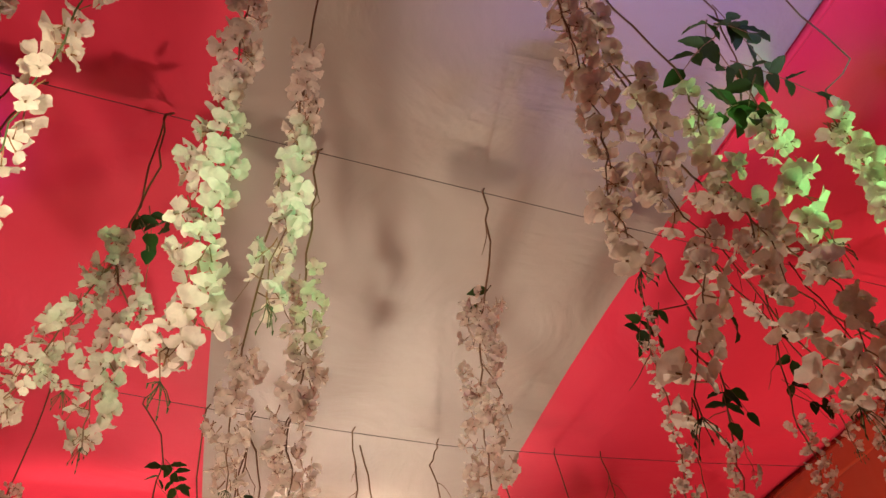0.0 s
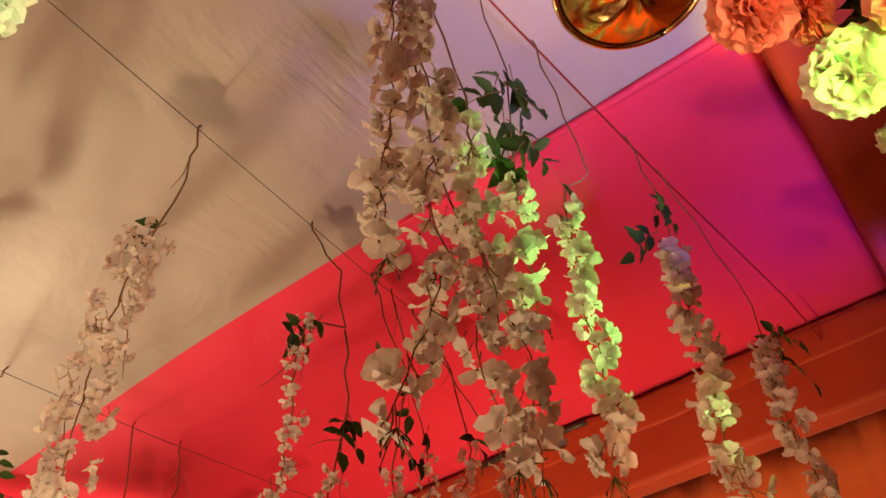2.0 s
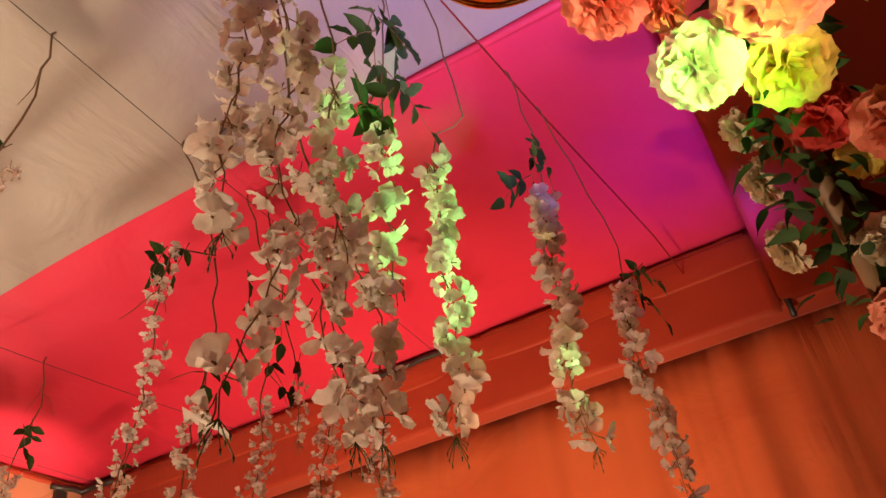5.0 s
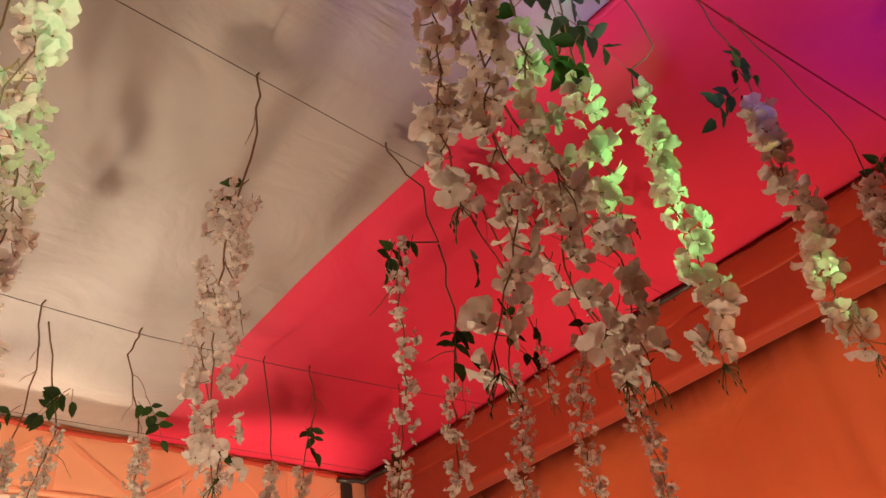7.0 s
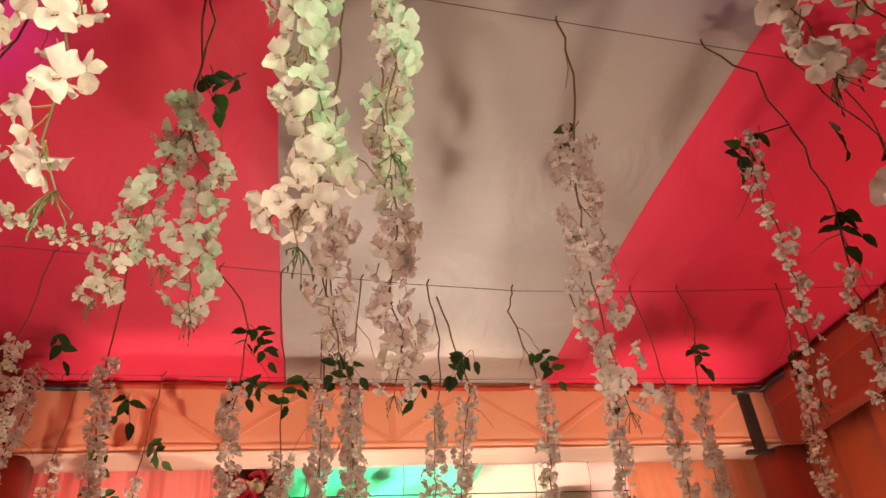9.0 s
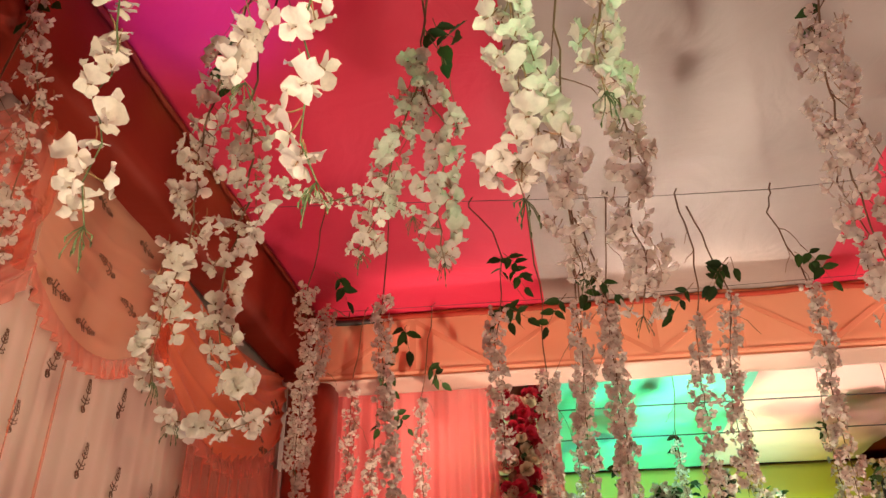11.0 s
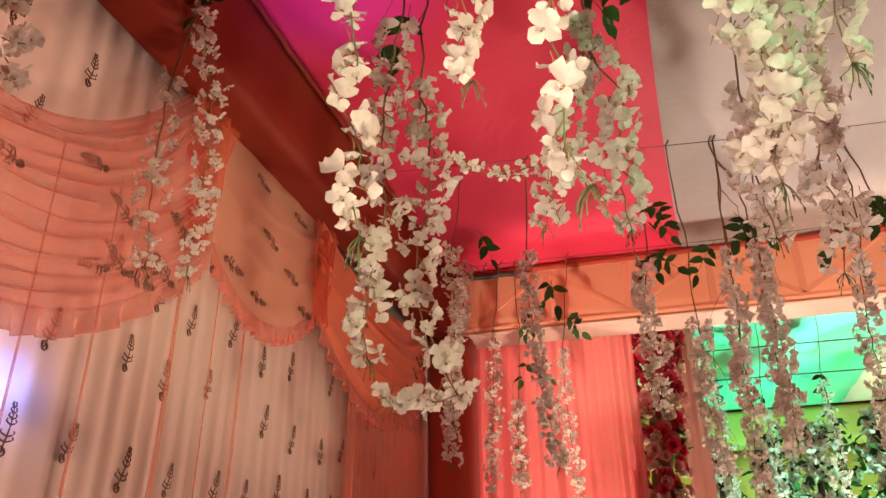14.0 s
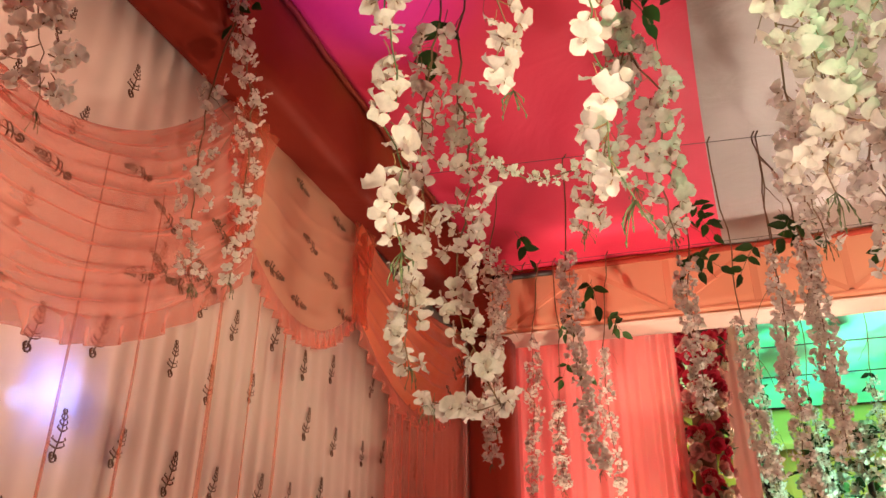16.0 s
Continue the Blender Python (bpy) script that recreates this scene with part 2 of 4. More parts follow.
def sheet(fn, nu, nv, thick=0.0, flip=False):
    """Grid surface fn(u, v), u and v from 0 to 1, with a thickness along its normals."""
    pts = [[Vector(fn(i / nu, j / nv)) for j in range(nv + 1)] for i in range(nu + 1)]
    verts, faces = [], []
    w = nv + 1
    for row in pts:
        verts += row
    faces = [(i * w + j, (i + 1) * w + j, (i + 1) * w + j + 1, i * w + j + 1) for i in range(nu) for j in range(nv)]
    if thick:
        n0 = len(verts)
        back = []
        for i in range(nu + 1):
            for j in range(nv + 1):
                du = pts[min(i + 1, nu)][j] - pts[max(i - 1, 0)][j]
                dv = pts[i][min(j + 1, nv)] - pts[i][max(j - 1, 0)]
                nrm = du.cross(dv)
                nrm = nrm.normalized() if nrm.length > 1e-9 else Vector((0, 0, 1))
                back.append(pts[i][j] - nrm * thick)
        verts += back
        faces += [(n0 + i * w + j, n0 + i * w + j + 1, n0 + (i + 1) * w + j + 1, n0 + (i + 1) * w + j) for i in range(nu) for j in range(nv)]
        rim = [i * w for i in range(nu + 1)] + [nu * w + j for j in range(1, w)] + [i * w + nv for i in range(nu - 1, -1, -1)] + [j for j in range(nv - 1, 0, -1)]
        for a, b in zip(rim, rim[1:] + rim[:1]):
            faces.append((b, a, n0 + a, n0 + b))
    return verts, faces


def tube(points, radius, sides=5, taper=1.0):
    """Bent round rod through points."""
    points = [Vector(p) for p in points]
    verts, faces = [], []
    n = len(points)
    for k, p in enumerate(points):
        way = (points[min(k + 1, n - 1)] - points[max(k - 1, 0)]).normalized()
        a = way.cross(Vector((0.31, 0.87, 0.4))).normalized()
        b = way.cross(a)
        r = radius * (1 + (taper - 1) * k / max(1, n - 1))
        verts += [p + (a * math.cos(q) + b * math.sin(q)) * r for q in (2 * math.pi * s / sides for s in range(sides))]
    for k in range(n - 1):
        for s in range(sides):
            faces.append((k * sides + s, k * sides + (s + 1) % sides, (k + 1) * sides + (s + 1) % sides, (k + 1) * sides + s))
    faces += [tuple(range(sides - 1, -1, -1)), tuple((n - 1) * sides + s for s in range(sides))]
    return verts, faces


def merged(*pieces):
    verts, faces = [], []
    for v, f in pieces:
        n = len(verts)
        verts += v
        faces += [tuple(i + n for i in q) for q in f]
    return verts, faces


def block(x0, x1, y0, y1, z0, z1):
    v = [(x, y, z) for x in (x0, x1) for y in (y0, y1) for z in (z0, z1)]
    return v, [(0, 1, 3, 2), (4, 6, 7, 5), (0, 4, 5, 1), (2, 3, 7, 6), (0, 2, 6, 4), (1, 5, 7, 3)]


def wavy(points, step=0.05, wobble=0.006):
    """Points close together along a line of few points, slightly uneven."""
    out = []
    for a, b in zip(points, points[1:]):
        a, b = Vector(a), Vector(b)
        n = max(1, round((b - a).length / step))
        for k in range(n):
            p = a.lerp(b, k / n)
            if out:
                p = p + Vector([random.uniform(-wobble, wobble) for _ in range(3)])
            out.append(p)
    return out + [Vector(points[-1])]


# ---- the tent: cloth ceiling, beams, cloth walls ----
XL, XR, YF, YB, H, LOW = -0.97, 2.475, 0.05, 3.258, 3.0, 2.70


def seam(k, y):
    far = (YB - y) / 3.2
    return (XL, 0.106 - 0.078 * math.sin(min(1.0, far * 1.5) * math.pi / 2), 1.278 - 0.055 * math.sin(math.pi * min(1, max(0, far))) ** 2 - 0.025 * far, XR)[k]


def ceiling():
    """One stretched ceiling of three cloth widths; it sags a little and turns down at the beams."""
    def fn(u, v):
        y = YF + v * (YB - YF)
        k = min(2, int(u * 3 + 1e-6))
        x = seam(k, y) + (u * 3 - k) * (seam(k + 1, y) - seam(k, y))
        mid = 1 - abs(2 * (x - XL) / (XR - XL) - 1) ** 3
        sag = 0.02 * mid * math.sin(math.pi * v) + 0.010 * noise.noise((x * 1.3, y * 1.3, 4)) + 0.004 * noise.noise((x * 5, y * 5, 1))
        pull = 0.007 * noise.noise((x * 7 + y * 9, y * 2.5 - x * 2, 7)) * (math.exp(-(v * 9) ** 2) + math.exp(-((v - 1) * 14) ** 2) + 1.2 * math.exp(-((x - 0.85) ** 2 + (y - 1.1) ** 2) * 9))
        return (x, y, H - sag - pull)
    n, m = 108, 110
    verts, faces = sheet(fn, n, m, -0.004)
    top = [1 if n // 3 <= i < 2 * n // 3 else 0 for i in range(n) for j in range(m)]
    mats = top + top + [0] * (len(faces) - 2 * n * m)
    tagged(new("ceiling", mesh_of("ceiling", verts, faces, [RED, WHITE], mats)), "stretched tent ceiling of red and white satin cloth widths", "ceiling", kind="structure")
    v, f = block(-4, 5.5, -4, 9, 3.08, 3.12)
    tagged(new("roof", mesh_of("roof", v, f, SHADED_RUST, smooth=False)), "plain tent roof above the cloth ceiling", "roof", kind="structure")


ceiling()


def wrapped_beam(name, x0, x1, y0, y1, z0, z1, along, mat=None, label=""):
    """A truss wrapped in cloth: slightly slack faces, round edges."""
    def ring(s):
        r = 0.018
        if along == "x":
            c = [(y0 + r, z0), (y0, z0 + r), (y0, z1 - r), (y0 + r, z1), (y1 - r, z1), (y1, z1 - r), (y1, z0 + r), (y1 - r, z0)]
        else:
            c = [(x0 + r, z0), (x0, z0 + r), (x0, z1 - r), (x0 + r, z1), (x1 - r, z1), (x1, z1 - r), (x1, z0 + r), (x1 - r, z0)]
        full = []
        for k in range(8):
            p, q = c[k], c[(k + 1) % 8]
            n = 6 if k % 2 else 1
            full += [(p[0] + (q[0] - p[0]) * j / n, p[1] + (q[1] - p[1]) * j / n) for j in range(n)]
        return full
    n = 60
    verts, faces = [], []
    for i in range(n + 1):
        s = i / n
        pos = (x0 + s * (x1 - x0)) if along == "x" else (y0 + s * (y1 - y0))
        full = ring(s)
        cx, cz = sum(p[0] for p in full) / len(full), sum(p[1] for p in full) / len(full)
        for a, z in full:
            slack = 0.004 * noise.noise((pos * 2.2, a * 6, z * 6 + 3))
            a2, z2 = a + (slack if a > cx else -slack) * (abs(a - cx) > 0.04), z + slack * 0.6
            verts.append((pos, a2, z2) if along == "x" else (a2, pos, z2))
    m = len(full)
    for i in range(n):
        for k in range(m):
            faces.append((i * m + k, i * m + (k + 1) % m, (i + 1) * m + (k + 1) % m, (i + 1) * m + k))
    faces += [tuple(range(m)), tuple(n * m + k for k in range(m - 1, -1, -1))]
    return tagged(new(name, mesh_of(name, verts, faces, mat or ORANGE)), label or "roof truss beam wrapped in orange cloth", "beam", kind="structure")


wrapped_beam("trim_beam_back", XL - 0.02, XR + 0.13, YB, YB + 0.2, LOW, H + 0.02, "x", APRICOT)
# Same cloth as the right beam, with dimmer light painted into the colour.
wrapped_beam("trim_beam_left", XL - 0.15, XL, YF - 0.3, YB - 0.002, LOW, H + 0.02, "y", SHADED_RUST, "roof truss beam wrapped in rust-red cloth, shade in its colour")
wrapped_beam("trim_beam_right", XR, XR + 0.125, YF - 0.3, YB - 0.002, LOW - 0.01, H + 0.02, "y", BURNT, "roof truss beam wrapped in burnt orange cloth")
wrapped_beam("trim_beam_front", XL + 0.003, XR - 0.003, YF - 0.22, YF, LOW, H + 0.02, "x", SHADED_RUST, "roof truss beam wrapped in rust-red cloth, shade in its colour")


def slack_band(name, z1, z0, out, label):
    """A second width of cloth lapped over the right beam, its lower edge uneven."""
    def fn(u, w):
        y = YF + u * (YB - YF - 0.01)
        low = z0 + 0.012 * noise.noise((y * 1.9, 2, z0)) + 0.006 * noise.noise((y * 6, 5, z0))
        return (XR - 0.012 - out * math.sin(math.pi * (0.15 + 0.75 * w)) - 0.006 * noise.noise((y * 3, w * 2, z1)), y, z1 + (low - z1) * w)
    v, f = sheet(fn, 90, 8, 0.002)
    tagged(new(name, mesh_of(name, v, f, BURNT)), label, "beam", kind="structure")


slack_band("trim_beam_band_upper", H - 0.02, LOW + 0.16, 0.010, "upper lap of burnt orange cloth on the roof beam")
slack_band("trim_beam_band_lower", LOW + 0.19, LOW - 0.03, 0.004, "lower lap of burnt orange cloth on the roof beam")


def pleated(name, a, b, z0, z1, mat, label, depth=0.02, pitch=0.11, nu=240, nv=14, cat="curtain", seed=0.0):
    """A hanging cloth from a to b (x, y), in uneven pleats."""
    a, b = Vector(a), Vector(b)
    long = (b - a).length
    side = Vector((-(b - a).y, (b - a).x)).normalized()

    def fn(u, v):
        s = u * long
        p = a.lerp(b, u)
        ph = s / pitch * 2 * math.pi + 5.0 * noise.noise((s * 2.3, seed, 0)) + 0.9 * noise.noise((s * 6, v * 1.8, seed))
        off = depth * ((0.35 + 0.5 * noise.noise((s * 4, 3, seed)) + 0.25) * math.sin(ph) + 0.8 * noise.noise((s * 14, v * 0.9, seed + 5)) + 0.35 * noise.noise((s * 40, v * 0.6, seed + 9))) * (0.5 + 0.5 * v)
        q = p + side * off
        return (q.x, q.y, z1 + (z0 - z1) * v)
    v, f = sheet(fn, nu, nv, 0.002)
    ob = tagged(new(name, mesh_of(name, v, f, mat)), label, cat, kind="structure")
    return ob, fn


XC = XL - 0.17
LEFT, LEFT_AT = pleated("wall_left", (XC, -0.8), (XC, YB + 0.15), 0.02, LOW + 0.06, CREAM, "sheer cream cloth wall with dark embroidered motifs", 0.006, 0.065, 700)
pleated("wall_right", (XR + 0.14, -1.2), (XR + 0.14, YB + 0.2), 0.02, LOW + 0.06, ORANGE, "orange pleated cloth wall", 0.035, 0.30)
pleated("wall_pink", (-1.0, YB + 0.36), (-0.17, YB + 0.36), 0.02, LOW + 0.16, PINK, "pink pleated sheer curtain", 0.04, 0.075, 520)
pleated("wall_orange", (1.80, YB + 0.36), (2.60, YB + 0.36), 0.02, LOW + 0.16, APRICOT, "pale orange pleated curtain beside the tent post", 0.025, 0.12)
pleated("wall_strip", (0.02, YB + 0.62), (0.13, YB + 0.62), 0.02, LOW + 0.16, BLUSH_CLOTH, "narrow pale pink cloth strip beside the rose pillar", 0.010, 0.05, 40)
v, f = block(-4, 5.5, -4, 9, -0.05, 0.0)
tagged(new("floor", mesh_of("floor", v, f, CARPET, smooth=False)), "plain red carpet floor", "floor", kind="structure")
for nm, bx in (("wall_front", (-4, 5.5, -4.05, -4)), ("wall_far", (-4, 5.5, 9, 9.05)), ("wall_outer_left", (-4.05, -4, -4, 9)), ("wall_outer_right", (5.5, 5.55, -4, 9))):
    v, f = block(*bx, 0, 3.08)
    tagged(new(nm, mesh_of(nm, v, f, SHADED_RUST, smooth=False)), "plain rust cloth outer wall", "wall", kind="structure")


def next_ceiling():
    verts, faces, mats = [], [], []
    for k in range(3):
        a, b = sheet(lambda u, v: (seam(k, YB) + u * (seam(k + 1, YB) - seam(k, YB)), YB + 0.21 + v * 3.1, H - 0.012 * abs(math.sin(v * math.pi * 7)) - 0.01 * noise.noise((u * 2, v * 5, k))), 10, 70, -0.004)
        n = len(verts)
        verts += a
        faces += [tuple(i + n for i in q) for q in b]
        mats += [0 if k != 1 else 1] * len(b)
    tagged(new("ceiling_stage", mesh_of("ceiling_stage", verts, faces, [BLUSH_CLOTH, MINT], mats)), "cloth ceiling of the stage bay in pink and mint green widths", "ceiling", kind="structure")


next_ceiling()
wrapped_beam("trim_beam_stage", -1.2, 3.0, 6.6, 6.85, 2.72, 3.0, "x", YELLOW, "stage truss beam wrapped in yellow cloth")
pleated("wall_stage", (-1.5, 6.9), (3.4, 6.9), 0.02, 2.75, YELLOW, "yellow cloth backdrop of the stage", 0.03, 0.2)

# ---- hanging wires ----


def wire(points, mat, radius=0.0012):
    p = [Vector(points[0])]
    for a, b in zip(points, points[1:]):
        p += [Vector(a).lerp(Vector(b), k / 6) for k in range(1, 7)]
    v, f = tube(p, radius, 4)
    return tagged(new("hanging_wire", mesh_of("hanging_wire", v, f, mat)), "thin dark wire stretched under the cloth ceiling", "wire", "garland wires")


wire([(XL - 0.05, 0.55, 2.94), (0.0, 0.50, 2.91), (0.89, 0.428, 2.895), (1.44, 0.382, 2.90), (2.15, 0.306, 2.90), (XR + 0.05, 0.29, 2.92)], SHADED_RUST, 0.003)
wire([(XL - 0.05, 1.05, 2.95), (0.15, 1.117, 2.93), (0.67, 1.148, 2.93), (1.24, 1.182, 2.93), (XR + 0.05, 1.25, 2.95)], WIRE)
wire([(XL - 0.05, 2.17, 2.95), (-0.27, 2.249, 2.95), (0.06, 2.29, 2.95), (0.5, 2.338, 2.95), (0.92, 2.362, 2.95), (1.46, 2.336, 2.95), (1.96, 2.29, 2.95), (XR + 0.05, 2.22, 2.95)], WIRE)
wire([(XL - 0.05, 3.05, 2.94), (0.5, 3.05, 2.92), (XR + 0.05, 3.05, 2.94)], WIRE)
# These two are added in place of the stage ceiling's thin brown seams.
wire([(-1.1, 4.75, 2.96), (0.7, 4.72, 2.95), (2.7, 4.78, 2.96)], WIRE, 0.004)
wire([(-1.1, 5.45, 2.96), (0.7, 5.42, 2.95), (2.7, 5.48, 2.96)], WIRE, 0.004)

# ---- blossoms, leaves and garlands ----


def petal_patch(width, length, cup, curl, nu, nv, ruffle=0.0, seed=0):
    """A rounded petal that grows from the origin along +y and bends up."""
    verts, faces = [], []
    for i in range(nv + 1):
        t = i / nv
        half = width / 2 * (math.sin(math.pi * (0.12 + 0.80 * t)) ** 0.7)
        for j in range(nu + 1):
            s = 2 * j / nu - 1
            z = cup * (s * s) * half + curl * length * t * t + ruffle * noise.noise((s * 3, t * 3, seed))
            verts.append(Vector((s * half, length * t * (1 - 0.12 * s * s), z)))
    w = nu + 1
    faces = [(i * w + j, i * w + j + 1, (i + 1) * w + j + 1, (i + 1) * w + j) for i in range(nv) for j in range(nu)]
    return verts, faces


def turned(piece, m):
    return [m @ v for v in piece[0]], piece[1]


def round_petal(width, length, cup, curl, rings=3, spokes=9, ruffle=0.0, seed=0, grain=70):
    """A round petal on a short claw, growing along +y."""
    verts = [Vector((0, length * 0.42, curl * length * 0.15))]
    faces = []
    for i in range(1, rings + 1):
        r = i / rings
        for k in range(spokes):
            q = 2 * math.pi * k / spokes
            x, y = math.sin(q) * width / 2 * r, length * 0.42 - math.cos(q) * length * (0.42 if math.cos(q) > 0 else 0.58) * r
            x *= 1 - 0.45 * max(0, math.cos(q)) ** 2 * r
            if spokes > 20 and i == rings and k % 2:
                x, y = x * 0.93, length * 0.42 + (y - length * 0.42) * 0.93
            t = y / length
            z = cup * (2 * x / width) ** 2 * width * 0.5 + curl * length * t * t + ruffle * r ** 2.5 * noise.noise((x * grain, y * grain, seed * 3.7))
            verts.append(Vector((x, y, z)))
    for k in range(spokes):
        faces.append((0, 1 + k, 1 + (k + 1) % spokes))
    for i in range(rings - 1):
        for k in range(spokes):
            a, b = 1 + i * spokes, 1 + (i + 1) * spokes
            faces.append((a + k, b + k, b + (k + 1) % spokes, a + (k + 1) % spokes))
    return verts, faces


def lobed_petal(width, length, notch, fold, curl, ruffle, nu, nv, seed):
    """A broad silk petal with two lobes and a crimped edge, growing from the origin along +y."""
    verts = []
    for i in range(nv + 1):
        t = i / nv
        half = width / 2 * (max(0.12, math.sin(math.pi / 2 * t / 0.62) ** 0.8) if t < 0.62 else math.sqrt(1 - ((t - 0.62) / 0.46) ** 2))
        for j in range(nu + 1):
            a = 2 * j / nu - 1
            y = length * (t - 0.20 * t * a * a - notch * t * t * (1 - abs(a)) ** 2)
            verts.append(Vector((a * half, y, fold * abs(a) * half + curl * length * t * t + ruffle * t * noise.noise((a * 2.3, t * 2.3, seed * 5.3)))))
    w = nu + 1
    return verts, [(i * w + j, i * w + j + 1, (i + 1) * w + j + 1, (i + 1) * w + j) for i in range(nv) for j in range(nu)]


def blossom_pieces(k, at=None):
    """One pea-like blossom that faces +y: a broad standard, two wings, a dark throat and its stalk."""
    random.seed(100 + k)
    r = random.uniform
    at = at or Matrix()
    silk = [turned(lobed_petal(r(0.038, 0.046), r(0.025, 0.031), r(0.10, 0.26), r(-0.25, 0.45), r(-0.1, 0.5), 0.011, 6, 4, k), at @ pose(0, 0, 0, r(45, 85), r(-8, 8), 0))]
    for side in (-1, 1):
        silk.append(turned(lobed_petal(r(0.019, 0.026), r(0.021, 0.027), r(0.0, 0.15), r(-0.5, 0.5), r(-0.3, 0.4), 0.009, 4, 3, k + 30 * side), at @ pose(0, 0, 0, 0, side * r(95, 150), 0) @ pose(0, 0, 0, r(35, 75), 0, 0)))
    silk.append(turned(lobed_petal(0.013, 0.015, 0.2, 0.9, 0.3, 0.003, 2, 2, k + 7), at @ pose(0, 0, 0, -12, 0, 0)))
    dark = [turned(tube([Vector((0, -0.001, 0)), Vector((0, 0.004, 0.001)), Vector((0, 0.009, -0.001))], 0.0019, 5, 0.5), at),
            turned(tube([Vector((0, 0, 0)), Vector((0.001, -0.009, 0.003)), Vector((0, -0.020, 0.009))], 0.0010, 4), at)]
    return silk, dark


def blossom_mesh(*groups):
    silk, dark = merged(*[q for g in groups for q in g[0]]), merged(*[q for g in groups for q in g[1]])
    v, f = merged(silk, dark)
    return mesh_of("blossom", v, f, [BLOSSOM, THROAT], [0] * len(silk[1]) + [1] * len(dark[1]))


BLOSSOMS = [blossom_mesh(blossom_pieces(k)) for k in range(12)]
TWIN_BLOSSOMS = [blossom_mesh(blossom_pieces(k + 20, pose(-0.012, 0, 0.006, 10, -20, 35)), blossom_pieces(k + 40, pose(0.012, 0.002, -0.012, -15, 25, -30))) for k in range(8)]
LEAVES = []
for k in range(5):
    verts, long = [], 0.058
    for i in range(7):
        t = i / 6
        half = 0.0145 * math.sin(math.pi * min(1, t ** 0.72)) ** 0.85 + 0.0006
        for a in (-1, -0.5, 0, 0.5, 1):
            verts.append(Vector((a * half, long * t, 0.35 * abs(a) * half + (0.10 - 0.09 * k) * long * t * t + 0.0016 * abs(a) * math.sin(t * 17 + k + a))))
    LEAVES.append(mesh_of("leaf", verts, [(i * 5 + j, i * 5 + j + 1, i * 5 + j + 6, i * 5 + j + 5) for i in range(6) for j in range(4)], LEAF))
random.seed(150)
sprigs = []
for k in range(9):
    a = random.uniform(0, 6.28)
    e = Vector((0.019 * math.cos(a), 0.019 * math.sin(a), -random.uniform(0.012, 0.055)))
    sprigs += [tube([Vector(), e * 0.5 + Vector((0.003, 0, 0)), e], 0.0009, 4), tube([e, e + Vector((0, 0, -0.004)), e + Vector((0, 0, -0.008))], 0.0018, 5, 0.4)]
SPRIG = mesh_of("tip_sprig", *merged(*sprigs), GREEN_STEM)


def wire_at(x, y):
    """Where the wire of a row runs: its y and z at x."""
    if y < 0.8:
        return 0.5 - 0.085 * x + (0.03 if x < 0 else 0), 2.90
    if y < 1.6:
        return 1.108 + 0.058 * x, 2.932
    if y < 2.7:
        return 2.362 - 0.072 * abs(x - 0.95) ** 1.3, 2.952
    return (3.05, 2.925) if y < 3.5 else (y, 2.965)


def leaf_sprig(thing, top, count, scale):
    """Paired pointed leaves on a thin drooping stalk, one leaf at its end."""
    way = Vector((random.uniform(-0.9, 0.9), random.uniform(-0.6, 0.6), -random.uniform(0.25, 1.0))).normalized()
    long = (0.018 + 0.017 * count) * scale
    line = [top + way * long * t + Vector((0, 0, -0.35 * long * t * t)) for t in (0, 0.35, 0.7, 1.0)]
    part("leaf_stalk", mesh_of("leaf_stalk", *tube(line, 0.0011, 4, 0.6), STEM), thing)
    side = way.cross(Vector((random.uniform(-0.4, 0.4), 1, random.uniform(-0.3, 0.3)))).normalized()
    for k in range(count):
        t = 1.0 if k == count - 1 else 0.30 + 0.6 * (k // 2) / max(1, (count - 1) // 2)
        p = top + way * long * t + Vector((0, 0, -0.35 * long * t * t))
        d = way + Vector((0, 0, -0.4)) if k == count - 1 else way * random.uniform(0.2, 0.8) + side * (1 if k % 2 else -1) * random.uniform(0.8, 1.2) + Vector((0, 0, -0.25))
        d = (d + Vector([random.uniform(-0.25, 0.25) for _ in range(3)])).normalized()
        up = (way.cross(side) + Vector([random.uniform(-0.6, 0.6) for _ in range(3)]))
        x = d.cross(up).normalized()
        m = Matrix((x, d, x.cross(d))).transposed().to_4x4()
        part("leaf", random.choice(LEAVES), thing, at=Matrix.Translation(p) @ m @ Matrix.Scale(scale * random.uniform(0.75, 1.15), 4))


